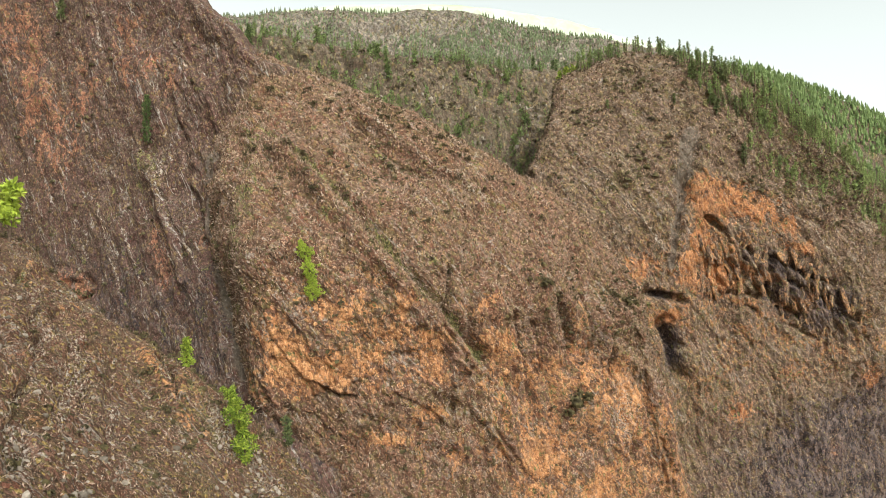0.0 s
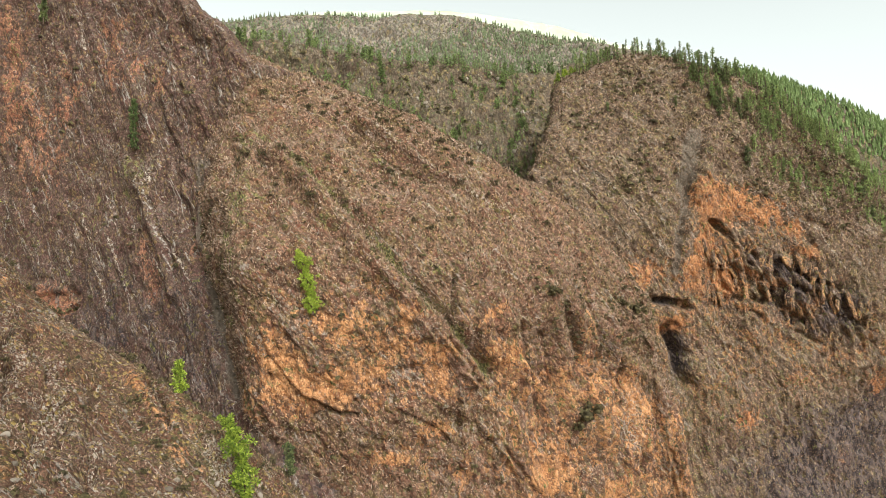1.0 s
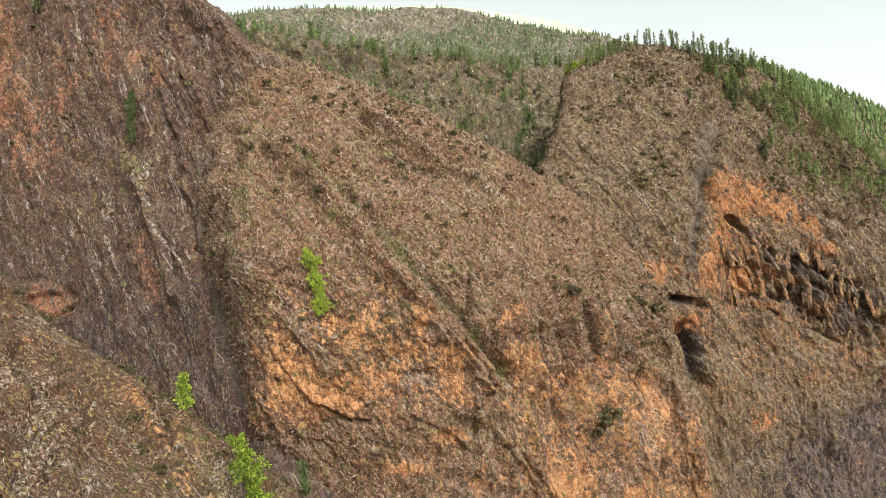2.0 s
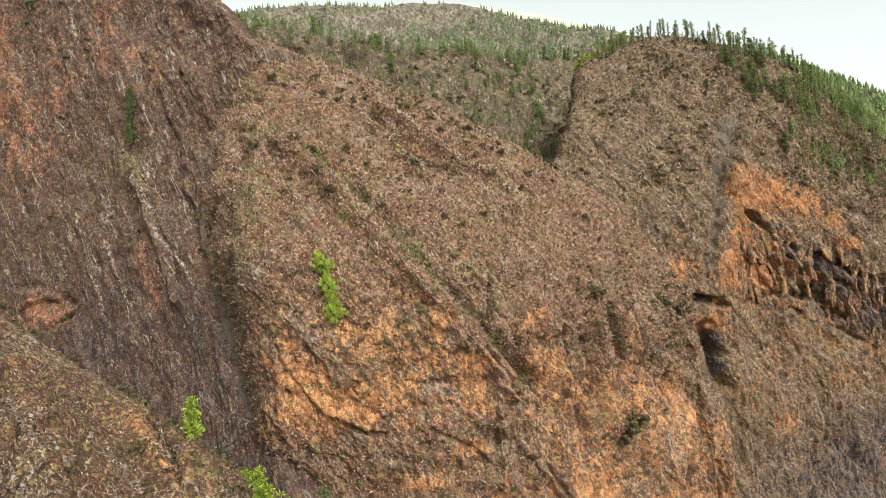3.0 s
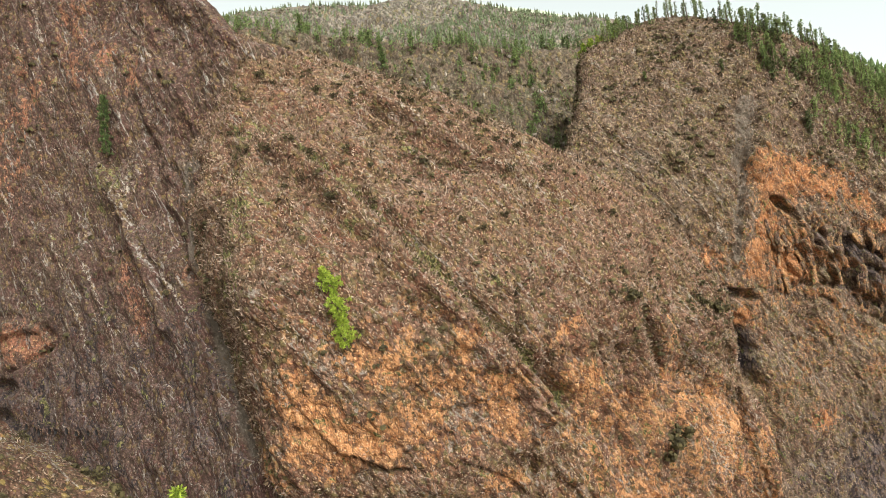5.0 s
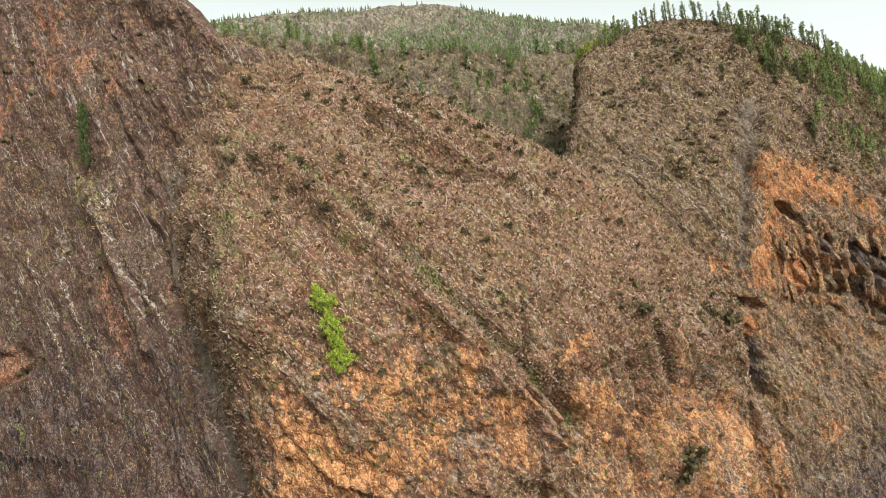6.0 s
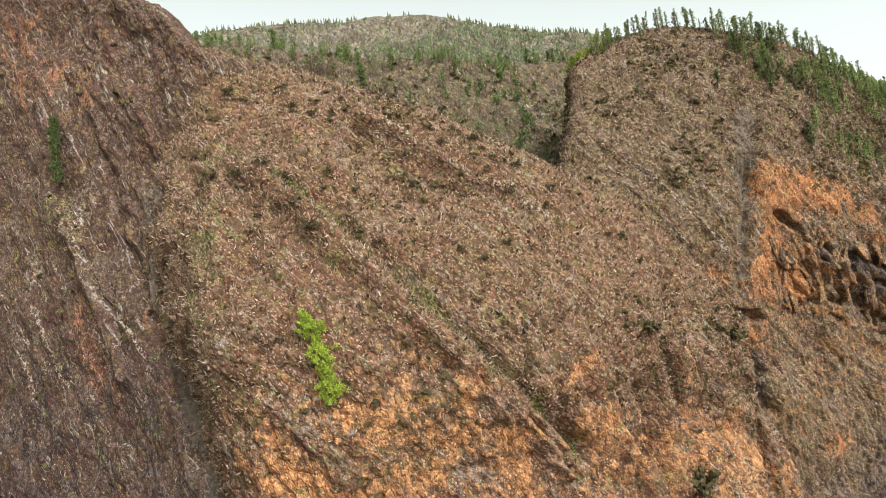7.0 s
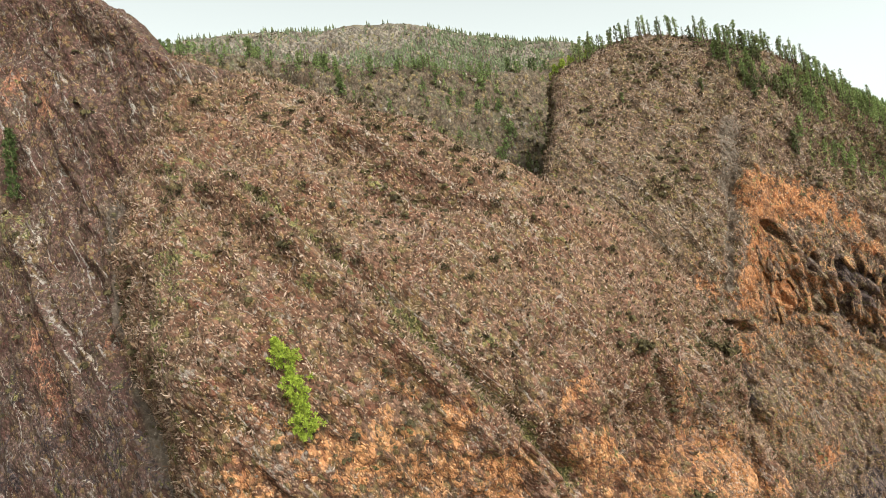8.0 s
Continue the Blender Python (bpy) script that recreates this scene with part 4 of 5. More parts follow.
for land, twigs, scrub, size in ((spur, 20000, 9000, 0.75), (west, 2200, 5000, 0.7), (east, 14000, 8000, 0.95), (near, 15000, 9000, 0.32)):
    q, m = spots(land, twigs, 0.06 + smooth(np.broadcast_to(land.masks["ore"] + land.masks.get("lava_shade", 0.0), land.made.shape[:2]), 0.42, 0.26), -0.02, 1.02)
    tufts("twigs", q, m, size * (0.5 + rng.random(twigs)), 3, 0.12, TWIGS, "dead grey twigs and dry grass on the slope", "dry grass")
    q, m = spots(land, scrub, 0.06 + smooth(np.broadcast_to(land.masks["ore"] + land.masks.get("lava_shade", 0.0), land.made.shape[:2]), 0.42, 0.26), -0.02, 1.02)
    tufts("scrub", q, m, size * (0.5 + rng.random(scrub)), 4, 0.2, SCRUB, "low dark brown scrub on the slope", "scrub")

bushes_on(spur, 750, 0.3, 0.85, BUSH, "bushes", "small dark olive bushes scattered over the slope", 0.0, 0.5)
bushes_on(spur, 260, 0.3, 0.9, BUSH, "bushes", "small dark olive bushes on the orange cliff", 0.5, 1.0)
bushes_on(west, 420, 0.4, 1.1, BUSH, "bushes", "small dark bushes on the tall cliff", 0.1, 1.0)
bushes_on(east, 900, 0.5, 1.4, BUSH, "bushes", "dark olive bushes on the cliff top", 0.0, 0.35)
bushes_on(near, 1500, 0.12, 0.45, BUSH, "bushes", "olive bushes on the stony slope", 0.0, 1.0)
bushes_on(near, 260, 0.2, 0.6, BUSH, "bushes", "bushes along the edge of the stony slope", -0.02, 0.03)
bushes_on(hill, 1400, 0.5, 1.4, BUSH, "bushes", "dark bushes between the pines of the hillside", 0.0, 1.0, 30.0)
bushes_on(range_, 1200, 0.5, 1.2, BUSH, "bushes", "bushes on the far mountain", 0.0, 1.0, 50.0)


def stones_on(land, count, small, large, label, low, high):
    """One mesh of many angular stones."""
    p, m = spots(land, count, np.clip(fractal(land.made, 10.0, 95, 2) + 0.1, 0.02, None), low, high)
    size = small + (large - small) * rng.random(count) ** 3
    g = (1 + 5 ** 0.5) / 2
    corner = np.array([(-1, g, 0), (1, g, 0), (-1, -g, 0), (1, -g, 0), (0, -1, g), (0, 1, g), (0, -1, -g), (0, 1, -g), (g, 0, -1), (g, 0, 1), (-g, 0, -1), (-g, 0, 1)]) / 1.9
    stretch = 0.6 + 0.7 * rng.random((count, 1, 3))
    v = p[:, None] + corner[None] * size[:, None, None] * stretch * (0.7 + 0.6 * rng.random((count, 12, 1)))
    tri = np.array([(0, 11, 5), (0, 5, 1), (0, 1, 7), (0, 7, 10), (0, 10, 11), (1, 5, 9), (5, 11, 4), (11, 10, 2), (10, 7, 6), (7, 1, 8),
                    (3, 9, 4), (3, 4, 2), (3, 2, 6), (3, 6, 8), (3, 8, 9), (4, 9, 5), (2, 4, 11), (6, 2, 10), (8, 6, 7), (9, 8, 1)])
    f = (tri[None] + 12 * np.arange(count)[:, None, None]).reshape(-1, 3)
    return tagged(new("stones", mesh_of("stones", v.reshape(-1, 3), f, STONE, False)), label, "stones", kind="stuff")


stones_on(spur, 2500, 0.06, 0.24, "pale loose stones among the scrub", 0.0, 1.0)
stones_on(east, 2200, 0.08, 0.4, "pale loose stones on the cliff", 0.0, 0.8)
stones_on(west, 1500, 0.08, 0.3, "grey loose stones on the tall cliff", 0.1, 1.0)
stones_on(hill, 800, 0.3, 1.3, "pale rocks that break out of the wooded hillside", 0.05, 0.9)
stones_on(near, 3500, 0.03, 0.15, "pale stones on the stony slope", 0.0, 1.0)
stones_on(near, 1300, 0.1, 0.4, "grey rock lumps breaking out of the stony slope", 0.25, 1.0)

# ---- pines ----
def part(name, me, parent, label=""):
    ob = new(name, me)
    ob.parent = parent
    return tagged(ob, label) if label else ob


def tube_mesh(name, lines, sides):
    """One mesh of tapered tubes; each line is a list of (place, radius)."""
    verts, faces = [], []
    for line in lines:
        start = len(verts)
        for (x, y, z), rad in line:
            verts += [(x + rad * math.cos(2 * math.pi * k / sides), y + rad * math.sin(2 * math.pi * k / sides), z) for k in range(sides)]
        for s in range(len(line) - 1):
            for k in range(sides):
                a, b = start + s * sides + k, start + s * sides + (k + 1) % sides
                faces.append((a, b, b + sides, a + sides))
    return mesh_of(name, verts, faces, BARK)


def trunk_lines(height, radius, bend, seed, limbs):
    """A tapered, slightly bent trunk, and short rising limbs."""
    r = np.random.default_rng(seed)
    steps = np.linspace(0, 0.96, 9)
    line = [((bend * (t ** 1.6) * height + 0.05 * radius * r.normal(), 0.04 * height * math.sin(3 * t), t * height - 0.4), radius * (1.15 - t) + 0.02) for t in steps]
    boughs = []
    for _ in range(limbs):
        t = r.uniform(0.2, 0.9)
        x, y, z = line[int(t * 8)][0]
        a, reach = r.uniform(0, 2 * math.pi), height * 0.13 * (1.1 - t * 0.6)
        boughs.append([((x, y, z), radius * 0.28), ((x + reach * 0.6 * math.cos(a), y + reach * 0.6 * math.sin(a), z + reach * 0.25), radius * 0.2),
                       ((x + reach * math.cos(a), y + reach * math.sin(a), z + reach * 0.55), radius * 0.08)])
    return line, boughs


def trunk_mesh(height, radius, bend, seed, sides=7, limbs=10):
    line, boughs = trunk_lines(height, radius, bend, seed, limbs)
    return tube_mesh("trunk", [line] + boughs, sides)


def crown_mesh(height, spread, bend, seed, clumps, blades, material, start=0.12, lumpy=0.6, shape="column"):
    """A crown of many bursts of needles, in loose uneven storeys round the trunk."""
    thin = 3.2 / blades if blades > 14 else 0.18
    r = np.random.default_rng(seed)
    t = start + (1 - start) * (np.arange(clumps) + r.random(clumps)) / clumps
    wave = 0.55 + lumpy * 0.5 * np.sin(t * r.uniform(14, 19) + r.uniform(0, 6)) + 0.2 * r.normal(size=clumps)
    if shape == "cone":
        width = spread * (1.05 - t) * (0.8 + 0.4 * wave) + 0.1 * spread
    else:
        width = spread * np.clip(wave, 0.15, 1.2) * np.minimum(1, (1.12 - t) * 3.2)
    a = r.uniform(0, 2 * math.pi, clumps)
    reach = width * np.sqrt(r.random(clumps))
    centre = np.stack([bend * t ** 1.6 * height + reach * np.cos(a), 0.04 * height * np.sin(3 * t) + reach * np.sin(a), t * height - 0.4 + 0.25 * reach], -1)
    size = spread * (0.3 + 0.25 * r.random(clumps)) * (0.6 if shape == "cone" else min(1.0, 9.0 / clumps ** 0.5))
    way = r.normal(size=(clumps, blades, 3)) + np.array([0, 0, 0.35])
    way /= np.linalg.norm(way, axis=-1, keepdims=True)
    side = np.cross(way, r.normal(size=(clumps, blades, 3)))
    side /= np.linalg.norm(side, axis=-1, keepdims=True)
    c, s = centre[:, None] + 0 * way, size[:, None, None]
    v = np.stack([c, c + way * s * 0.7 + side * s * thin, c + way * s * 1.1, c + way * s * 0.7 - side * s * thin], 2).reshape(-1, 3)
    return mesh_of("crown", v, np.arange(len(v)).reshape(-1, 4), material, False)


def pine(height, spread, bend, seed, clumps, blades, needles, label, group="", start=0.12, shape="column", lumpy=0.6):
    tree = new("pine_tree")
    if group:
        part("trunk", trunk_mesh(height, 0.018 * height + 0.04, bend, seed, 6, 5), tree)
    else:                                                  # a lone pine: its limbs can be told apart
        line, boughs = trunk_lines(height, 0.018 * height + 0.04, bend, seed, 12 if clumps > 100 else 6)
        trunk = part("trunk", tube_mesh("trunk", [line], 7), tree)
        for bough in boughs:
            part("limb", tube_mesh("limb", [bough], 6), trunk)
    part("crown", crown_mesh(height, spread, bend, seed, clumps, blades, needles, start, lumpy, shape), tree)
    return tagged(tree, label, "pine tree", group)


def rooted(tree, place, turn=0.0):
    tree.location = Vector(place) - Vector((0, 0, 0.15))
    tree.rotation_euler = (0, 0, radians(turn))
    return tree


rooted(pine(14.0, 2.4, -0.2, 5, 420, 26, NEEDLES, "slender bright green pine clinging to the rocky spur", start=0.02, lumpy=0.55), spur.near(-30.2, 107.3) + Vector((0.4, -1.0, -0.3)), 0)
rooted(pine(15.0, 2.0, 0.0, 8, 240, 20, CLIFF_NEEDLES, "dark slender pine on the tall cliff", start=0.0, lumpy=0.35), west.near(-91.8, 157.3) + Vector((0.4, -1.9, -0.4)), 40)
rooted(pine(9.0, 1.6, 0.02, 9, 70, 16, DARK_NEEDLES, "dark pine high on the tall cliff"), west.near(-131, 206.5) + Vector((0.4, -1.5, -0.3)), 40)
rooted(pine(10.0, 1.7, -0.2, 12, 150, 28, NEEDLES, "green young pine leaning from the stony slope", start=0.1, lumpy=0.9), near.near(-25, 88), 0)
rooted(pine(4.2, 1.0, 0.0, 14, 60, 20, NEEDLES, "small bright pine on the stony slope"), near.at(7.0 / 11, 0.02), 0)
rooted(pine(6.0, 1.0, -0.1, 15, 50, 20, DARK_NEEDLES, "thin dull green pine on the stony slope", start=0.3), near.at(9.2 / 11, 0.06), 0)
rooted(pine(8.2, 2.6, 0.05, 16, 44, 20, NEEDLES, "open young pine with tufted branches on the stony slope", start=0.35), near.at(3.3 / 11, 0.03), 0)
for x, z, h, seed in ((72, 180, 4.5, 21), (99, 180, 5.0, 22), (200, 122, 12.0, 23), (180, 130, 7.0, 24)):
    rooted(pine(h, 0.22 * h, 0.0, seed, 50, 14, DARK_NEEDLES, "lone dark pine on the east cliff"), east.near(x, z), 20)

EAST_PINES = [pine(h, s, b, 30 + k, 52, 10, WOOD_NEEDLES if k % 3 != 1 else DARK_NEEDLES, "green pine on the ridge of the east cliff", "pines on the east ridge", 0.05 + 0.05 * (k % 3), "cone" if k % 2 else "column")
              for k, (h, s, b) in enumerate(((8.5, 1.3, 0.0), (7.5, 1.5, 0.02), (9.5, 1.4, -0.03), (6.5, 1.2, 0.0), (8.0, 1.6, 0.03), (10.5, 1.5, -0.02)))]
tr = random.Random(4)
laid = 0


def plant(protos, place, smallest=0.65, largest=1.15):
    global laid
    proto = protos[laid % len(protos)]
    m = pose(place[0], place[1], place[2] - 0.2, tr.uniform(-3, 3), tr.uniform(-4, 2), tr.uniform(0, 360))
    if laid < len(protos):
        proto.matrix_basis = m
    else:
        ob = copy_thing(proto, m)
        ob.scale = (tr.uniform(smallest, largest),) * 3
    laid += 1


# a row along the crest, then the wood that thickens to the right below it
for k in range(76):
    plant(EAST_PINES, east.at(0.17 + 0.65 * (k + tr.random()) / 76, tr.uniform(-0.03, 0.03)), 0.7, 1.1)
for k in range(140):
    u = 0.42 + 0.48 * tr.random() ** 0.8
    depth = 0.02 + (0.06 + 0.2 * float(smooth(u, 0.45, 0.62))) * tr.random()
    plant(EAST_PINES, east.at(u, depth))
YOUNG_PINES = [pine(h, s, 0.0, 50 + k, 46, 12, NEEDLES, "bright yellow green young pine at the end of the east ridge", "young pines on the east ridge", 0.05, "cone" if k else "column")
               for k, (h, s) in enumerate(((3.6, 1.1), (3.0, 1.2), (4.2, 1.2)))]
laid = 0
for k in range(26):
    plant(YOUNG_PINES, east.at(0.05 + 0.16 * tr.random(), tr.uniform(-0.05, 0.015)), 0.6, 1.1)

more = [east.at(0.44 + 0.5 * tr.random() ** 0.75, 0.01 + 0.27 * tr.random()) for k in range(420)]
more = [p for p in more if p.x > 118 + 20 * tr.random()]
HILL_PINES = [pine(h, s, 0.0, 60 + k, 60, 10, WOOD_NEEDLES if k % 2 else CLIFF_NEEDLES, "green pine on the hillside", "pines on the hillside", 0.1, "cone" if k % 2 else "column")
              for k, (h, s) in enumerate(((7.5, 1.6), (6.0, 1.5), (8.0, 1.9), (5.0, 1.3)))]
laid = 0
hw = np.clip(fractal(hill.made, 45.0, 33, 2) + 0.35, 0.02, None) * (1 + 2 * (hill.v < 0.12))
for place in spots(hill, 95, hw, 0.0, 0.85)[0]:
    plant(HILL_PINES, Vector(place), 0.6, 1.2)


def wood(name, kinds, places, label, small=0.7, large=1.2):
    """Many pines, each turned and sized by chance: all crowns joined into one mesh and all trunks into another.
    kinds: pairs of a crown mesh and a trunk mesh."""
    lots = [(rng.random() * 6.28, small + (large - small) * rng.random()) for _ in places]
    for which, called, words in ((0, name, label), (1, name + "_trunks", "thin bark-covered trunks of the pine wood")):
        vs, fs, start = [], [], 0
        for k, place in enumerate(places):
            me = kinds[k % len(kinds)][which]
            co = np.empty(len(me.vertices) * 3, np.float32)
            me.vertices.foreach_get("co", co)
            ix = np.empty(len(me.loops), np.int32)
            me.loops.foreach_get("vertex_index", ix)
            a, s = lots[k]
            turn = np.array([(math.cos(a), -math.sin(a), 0), (math.sin(a), math.cos(a), 0), (0, 0, 1)])
            vs.append(co.reshape(-1, 3) @ turn.T * s + place)
            fs.append(ix.reshape(-1, 4) + start)
            start += len(me.vertices)
        joined = mesh_of(called, np.concatenate(vs), np.concatenate(fs), kinds[0][which].materials[0], False)
        tagged(new(called, joined), words, "forest", kind="stuff")


def forest(name, land, count, tall, low, high, label, material, scale):
    """One mesh of many far conifers, each of three ragged storeys."""
    w = np.clip(fractal(land.made, scale, 37, 3) + 0.3, 0.03, None)
    p, _ = spots(land, count, w, low, high)
    h = tall * (0.5 + 0.7 * rng.random(count))
    verts, faces = [], []
    ring = 5
    a = 2 * math.pi * np.arange(ring) / ring
    storeys = ((0.1, 0.16, 0.6), (0.35, 0.13, 0.85), (0.6, 0.08, 1.0))
    block = []
    for zlo, rad, ztop in storeys:
        rr = rad * (0.6 + 0.8 * rng.random((count, ring)))
        x = p[:, :1] + h[:, None] * rr * np.cos(a + rng.random((count, 1)) * 6)
        y = p[:, 1:2] + h[:, None] * rr * np.sin(a + rng.random((count, 1)) * 6)
        z = p[:, 2:3] + h[:, None] * (zlo + 0.12 * rng.random((count, ring)) - 0.06)
        base = np.stack([x, y, z], -1)
        tip = (p + np.array([0, 0, 1.0]) * (h * ztop)[:, None])[:, None]
        block.append(np.concatenate([base, tip], 1))
    v = np.concatenate(block, 1)
    tri = np.array([(s * 6 + k, s * 6 + (k + 1) % ring, s * 6 + 5) for s in range(3) for k in range(ring)])
    f = (tri[None] + 18 * np.arange(count)[:, None, None]).reshape(-1, 3)
    return tagged(new(name, mesh_of(name, v.reshape(-1, 3), f, material, False)), label, "forest", kind="stuff")


forest("far_forest", range_, 10000, 4.6, -0.05, 1.0, "thin grey green pine forest on the far mountain, greyed by painted haze", FAR_NEEDLES, 60.0)
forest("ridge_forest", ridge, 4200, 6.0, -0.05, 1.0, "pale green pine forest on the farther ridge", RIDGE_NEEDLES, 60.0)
RIDGE_KINDS = [(crown_mesh(h, w, 0.0, 80 + k, 38, 9, WOOD_NEEDLES, 0.06, 0.5, shape), trunk_mesh(h, 0.16, 0.0, 80 + k, 4, 2))
               for k, (h, w, shape) in enumerate(((8.5, 1.3, "cone"), (7.0, 1.4, "column"), (9.5, 1.5, "cone")))]
wood("pine_wood", RIDGE_KINDS, more, "dense green pine wood on the east cliff")
HILL_KINDS = [(crown_mesh(h, w, 0.0, 90 + k, 22, 9, material, 0.06, 0.5, shape), trunk_mesh(h, 0.15, 0.0, 90 + k, 4, 2))
              for k, (h, w, shape, material) in enumerate(((6.5, 1.5, "cone", WOOD_NEEDLES), (5.0, 1.7, "column", WOOD_NEEDLES), (7.5, 1.7, "cone", WOOD_NEEDLES)))]
DIM_KINDS = [(crown_mesh(h, w, 0.0, 96 + k, 22, 9, CLIFF_NEEDLES, 0.06, 0.5, shape), trunk_mesh(h, 0.15, 0.0, 96 + k, 4, 2)) for k, (h, w, shape) in enumerate(((6.0, 1.9, "column"), (7.0, 1.7, "cone")))]
hw2 = np.clip(fractal(hill.made, 30.0, 33, 2) + 0.55, 0.02, None) * (1 + 2 * (hill.v < 0.14))
wood("hill_wood", HILL_KINDS, list(spots(hill, 520, hw2, -0.03, 0.95)[0]), "green pines that cover the hillside")
wood("hill_thicket", DIM_KINDS, list(spots(hill, 330, 0.15 + smooth(hill.v, 0.3, 0.7) + 0 * hill.lift, 0.0, 1.0)[0]), "dull green pines deep in the side valley", 0.5, 1.0)

# ---- lava columns and hollows ----
def column_mesh(seed, tall, wide):
    """A rough leaning rock column: an uneven prism with broken ends and a few stepped breaks."""
    r = np.random.default_rng(seed)
    sides, rings = 6, 7
    corner = wide * (0.75 + 0.5 * r.random(sides)) * 0.5
    verts, faces = [], []
    drift = np.cumsum(r.normal(size=(rings, 2)) * 0.1 * wide, axis=0)
    for k in range(rings):
        t = k / (rings - 1)
        swell = (0.75 + 0.35 * math.sin(math.pi * (0.15 + 0.8 * t))) * (1 + 0.12 * r.normal())
        for c in range(sides):
            a = 2 * math.pi * c / sides + 0.1 * r.normal()
            verts.append((drift[k, 0] + corner[c] * swell * math.cos(a), drift[k, 1] + corner[c] * swell * math.sin(a), tall * (t - 0.5) + (0.12 * tall * r.normal() if k in (0, rings - 1) else 0.02 * tall * r.normal())))
    for k in range(rings - 1):
        for c in range(sides):
            a, b = k * sides + c, k * sides + (c + 1) % sides
            faces += [(a, b, b + sides), (a, b + sides, a + sides)]
    top = (rings - 1) * sides
    faces += [(top, top + c, top + c + 1) for c in range(1, sides - 1)] + [(0, c + 1, c) for c in range(1, sides - 1)]
    me = mesh_of("rock_column", verts, faces, LAVA, False)
    for key, value in (("ore", 0.36), ("lava_shade", 0.1), ("grass", 0.0), ("steep", 1.0)):
        me.attributes.new(key, "FLOAT", "POINT").data.foreach_set("value", np.full(len(verts), value, np.float32))
    return me


COLUMNS = [column_mesh(200 + k, tall, wide) for k, (tall, wide) in enumerate(((10, 1.7), (8, 1.5), (12, 2.0), (6, 1.8), (9, 1.3), (7, 2.2)))]
cr = random.Random(8)
TIERS = (((104, 119), (121, 108), 13, 0.9), ((121, 121), (136, 112), 10, 0.9), ((137, 119), (160, 107), 14, 0.9), ((128, 103), (150, 96), 13, 0.75), ((150, 103), (180, 91), 16, 0.8),
         ((140, 92), (166, 82), 12, 0.55), ((100, 107), (114, 102), 8, 0.6))
for (x0, z0), (x1, z1), count, scale in TIERS:
    for k in range(count):
        f = (k + cr.uniform(0.2, 0.8)) / count
        p = east.near(x0 + f * (x1 - x0), z0 + f * (z1 - z0) + cr.uniform(-2.5, 2.5))
        ob = new("rock_column", COLUMNS[cr.randrange(len(COLUMNS))])
        ob.parent = cliff_east
        ob.location = p + Vector((0, 0.1, 0))
        ob.rotation_euler = (radians(cr.uniform(-8, 4)), radians(cr.uniform(-26, -8)), radians(cr.uniform(0, 360)))
        ob.rotation_mode = "XYZ"
        q = 1.2 * scale * cr.uniform(0.6, 1.1)
        ob.scale = (q * cr.uniform(0.8, 1.2), q * cr.uniform(0.8, 1.2), q)


# a row of small dark openings cut into the foot of the tall cliff
def opening(seed, wide, tall):
    """A rough arched niche: a shallow hollow with painted shade inside and a ragged stone rim."""
    r = np.random.default_rng(seed)
    n = 10
    ring = [(wide * 0.5 * math.cos(a) * (1 + 0.15 * r.normal()), tall * 0.5 * math.sin(a) * (1 + 0.12 * r.normal())) for a in np.linspace(0, 2 * math.pi, n, endpoint=False)]
    verts = [(x * 1.2, -0.3, z * 1.2) for x, z in ring] + [(x, -0.75, z) for x, z in ring] + [(x * 0.85, -0.45, z * 0.85) for x, z in ring]
    faces = [(s * n + k, s * n + (k + 1) % n, (s + 1) * n + (k + 1) % n, (s + 1) * n + k) for s in (0, 1) for k in range(n)]
    rim = mesh_of("rim", verts[:2 * n], faces[:n], WEST_EARTH, False)
    hollow = mesh_of("hollow", verts[n:], [tuple(i - n for i in f) for f in faces[n:]], HOLE, False)
    back = mesh_of("back", [v for v in verts[2 * n:]] + [(0, -0.4, 0)], [(k, (k + 1) % n, n) for k in range(n)], HOLE, False)
    return rim, hollow, back


for k, (x, z) in enumerate(((-119.5, 90.7), (-116.1, 90.5), (-114.5, 90.1), (-113.2, 89.6), (-111, 89.7), (-108, 90.1), (-103.3, 90.2), (-101.1, 89.8), (-96.3, 90.2), (-93.6, 90.0))):
    place = west.near(x, z)
    thing = tagged(new("rock_niche"), "small dark opening cut into the foot of the cliff", "opening", "openings in the tall cliff")
    thing.location = place + Vector((-0.1, -0.25, 0))
    thing.rotation_euler = (0, 0, radians(-25))
    for name, me in zip(("rim", "hollow", "back"), opening(300 + k, 0.9 + 0.5 * cr.random(), 1.1 + 0.5 * cr.random())):
        part(name, me, thing)

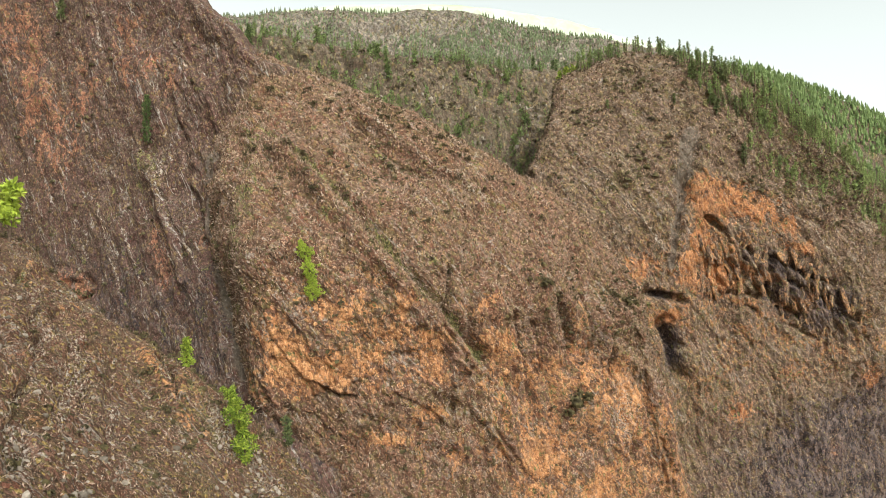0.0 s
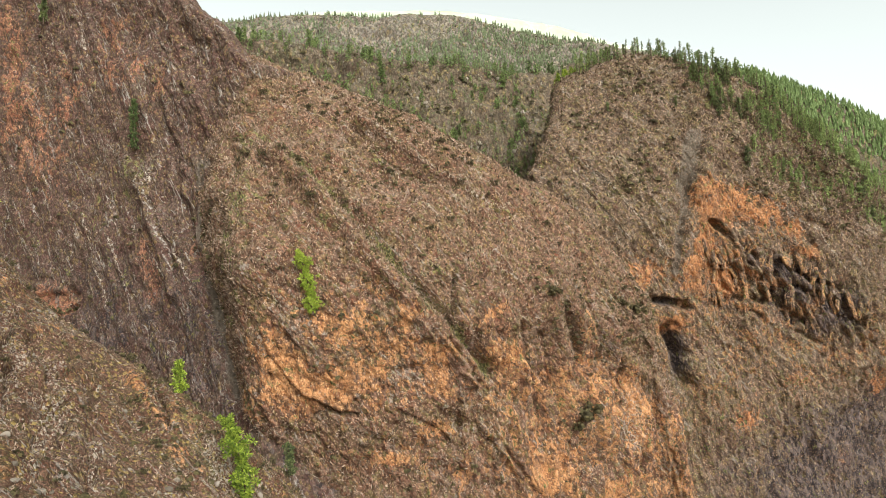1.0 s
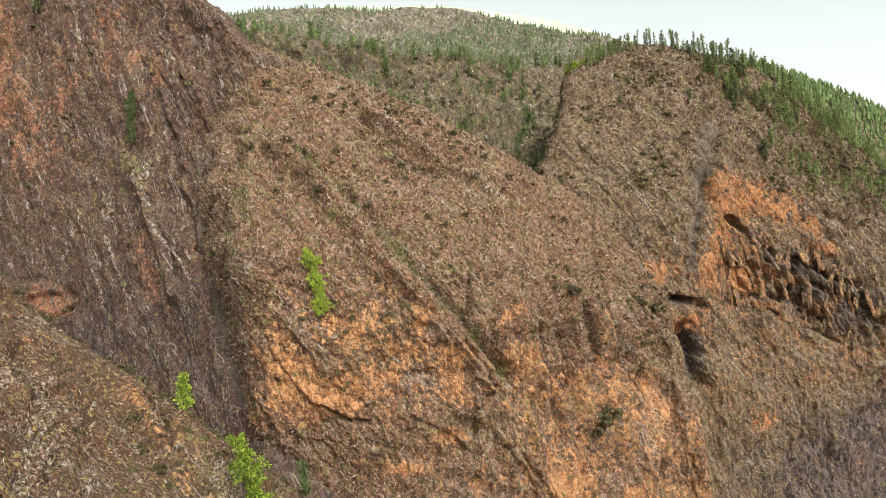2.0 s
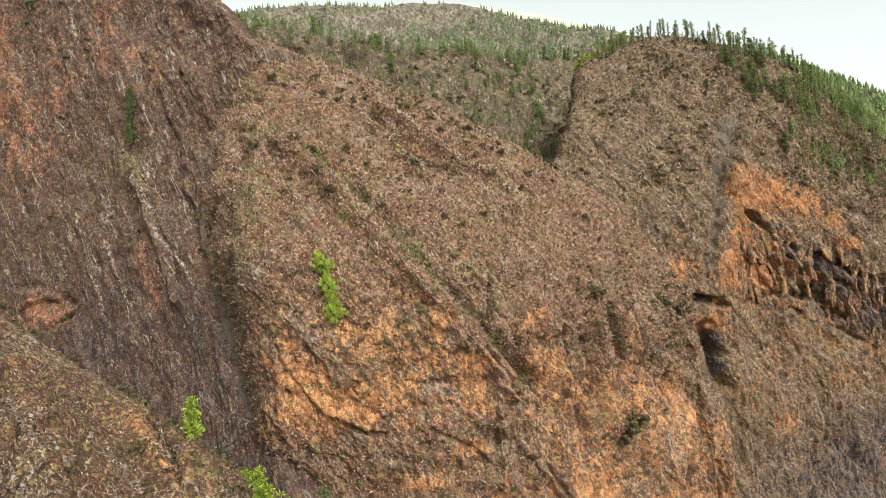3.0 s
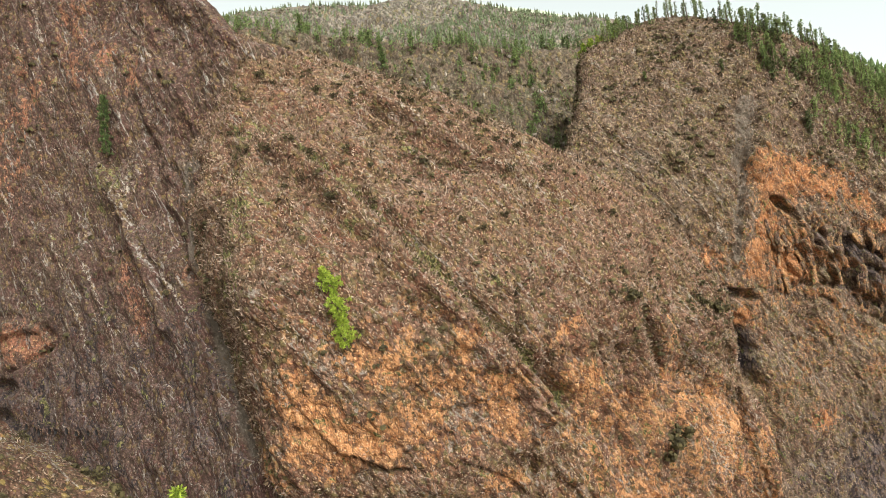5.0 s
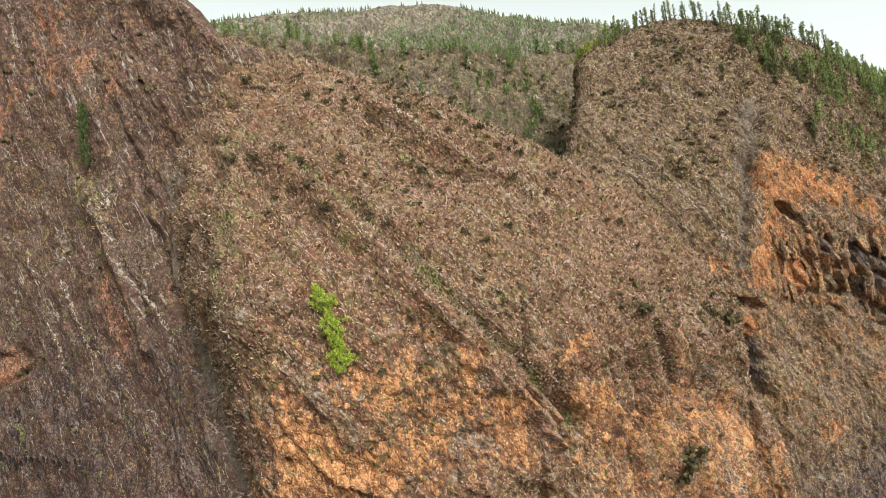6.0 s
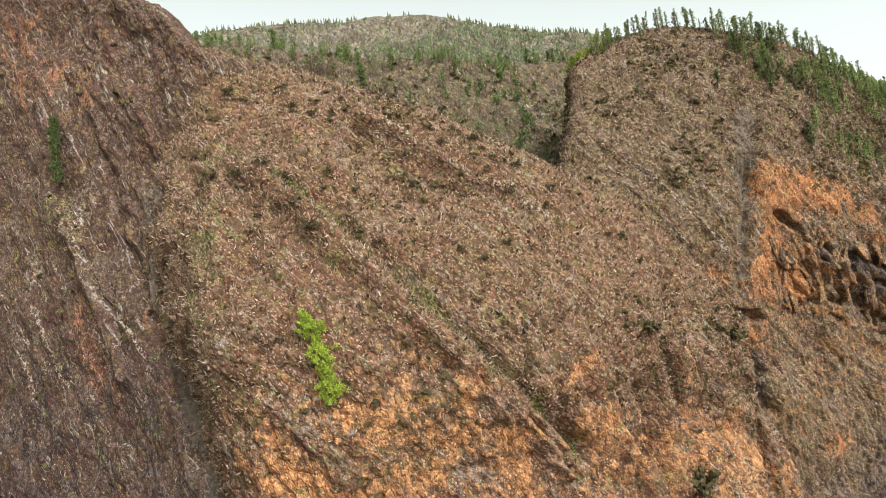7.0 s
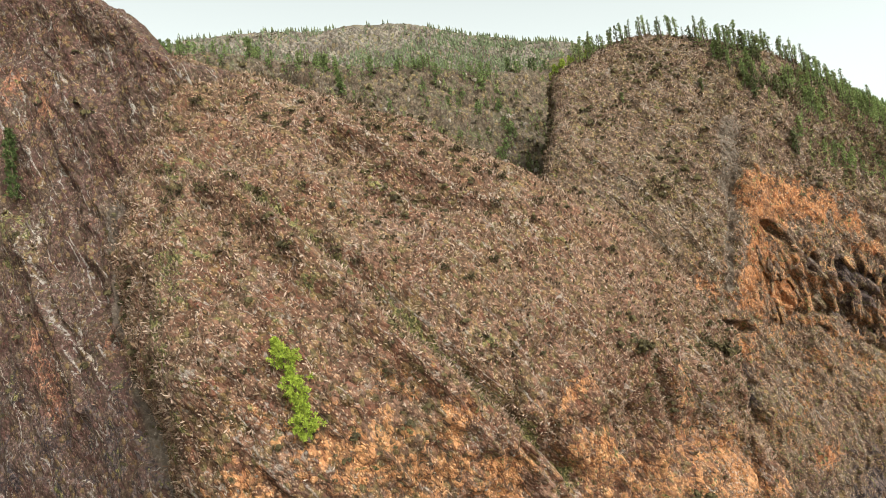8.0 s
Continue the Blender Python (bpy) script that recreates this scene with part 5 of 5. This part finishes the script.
# ---- single bushes that stand out on the slopes ----
def bush_meshes(seed, wide, tall, flakes, material):
    """A ragged round bush: forked stems and many small leaf flakes in uneven clumps."""
    r = np.random.default_rng(seed)
    heads = r.normal(size=(9, 3)) * np.array([0.3, 0.3, 0.16]) * wide + np.array([0, 0, 0.55 * tall])
    pick = heads[r.integers(0, 9, flakes)]
    way = r.normal(size=(flakes, 3))
    way /= np.linalg.norm(way, axis=-1, keepdims=True)
    c = pick + way * 0.24 * wide * (0.6 + 0.5 * r.random((flakes, 1))) * np.array([1, 1, 0.75])
    a = np.cross(way, r.normal(size=(flakes, 3)))
    a /= np.linalg.norm(a, axis=-1, keepdims=True) + 1e-9
    b = np.cross(way, a)
    s = wide * (0.05 + 0.05 * r.random((flakes, 1)))
    v = np.stack([c + a * s, c + b * s + way * s * 0.5, c - a * s, c - b * s - way * s * 0.3], 1).reshape(-1, 3)
    leaves = mesh_of("foliage", v, np.arange(len(v)).reshape(-1, 4), material, False)
    sv, sf = [], []
    for h in heads:
        k = len(sv)
        w = 0.018 * wide
        sv += [(-w, -w, -0.3), (w, -w, -0.3), (0, w, -0.3), (h[0] - 0.4 * w, h[1], h[2]), (h[0] + 0.4 * w, h[1], h[2]), (h[0], h[1] + 0.4 * w, h[2])]
        sf += [(k, k + 1, k + 4, k + 3), (k + 1, k + 2, k + 5, k + 4), (k + 2, k, k + 3, k + 5)]
    return leaves, mesh_of("stem", sv, sf, BARK, False)


def bush(seed, wide, tall, label, group, material, flakes=150):
    thing = new("bush")
    leaves, stems = bush_meshes(seed, wide, tall, flakes, material)
    part("foliage", leaves, thing)
    part("stem", stems, thing)
    return tagged(thing, label, "bush", group)


SPUR_BUSHES = [bush(400 + k, w, h, "round dark olive bush on the scrubby spur", "bushes on the spur", BUSH) for k, (w, h) in enumerate(((1.9, 1.5), (1.5, 1.3), (2.3, 1.6)))]
br = random.Random(21)
laid = 0
for x0, z0, x1, z1, count in ((-50, 166, -8, 156, 16), (-54, 152, -30, 142, 14), (-8, 152, 22, 132, 10), (-40, 140, 4, 126, 12), (20, 126, 44, 110, 8)):
    for k in range(count):
        f = (k + br.random()) / count
        spot = spur.near(x0 + f * (x1 - x0) + br.uniform(-5, 5), z0 + f * (z1 - z0) + br.uniform(-5, 4))
        m = pose(spot[0], spot[1] - 0.2, spot[2] - 0.1, br.uniform(-10, 4), br.uniform(-6, 6), br.uniform(0, 360))
        if laid < 3:
            SPUR_BUSHES[laid].matrix_basis = m
        else:
            copied = copy_thing(SPUR_BUSHES[laid % 3], m)
            copied.scale = (br.uniform(0.6, 1.05),) * 3
        laid += 1
for x, z, w, h, seed in ((36, 73, 6.0, 5.0, 431), (38, 75, 4.5, 4.0, 432), (28, 108, 3.2, 2.6, 433), (58, 100, 4.5, 4.5, 434), (52, 103, 3.4, 3.0, 435)):
    rooted(bush(seed, w, h, "large dark olive bush in a hollow of the orange cliff", "", BUSH, 420), spur.near(x, z) + Vector((0, -0.3, -0.6)), 30)
NEAR_BUSHES = [bush(450 + k, w, h, "low olive bush on the edge of the stony slope", "bushes on the stony slope", BUSH) for k, (w, h) in enumerate(((1.3, 0.9), (1.0, 0.9), (1.6, 1.0)))]
laid = 0
for k in range(42):
    u, v = (0.15 + 0.8 * (k + br.random()) / 30, br.uniform(-0.01, 0.03)) if k < 30 else (br.uniform(0.2, 0.8), br.uniform(0.1, 0.7))
    spot = near.at(u, v)
    m = pose(spot[0], spot[1], spot[2] - 0.1, br.uniform(-8, 4), br.uniform(-6, 6), br.uniform(0, 360))
    if laid < 3:
        NEAR_BUSHES[laid].matrix_basis = m
    else:
        copied = copy_thing(NEAR_BUSHES[laid % 3], m)
        copied.scale = (br.uniform(0.55, 1.05),) * 3
    laid += 1
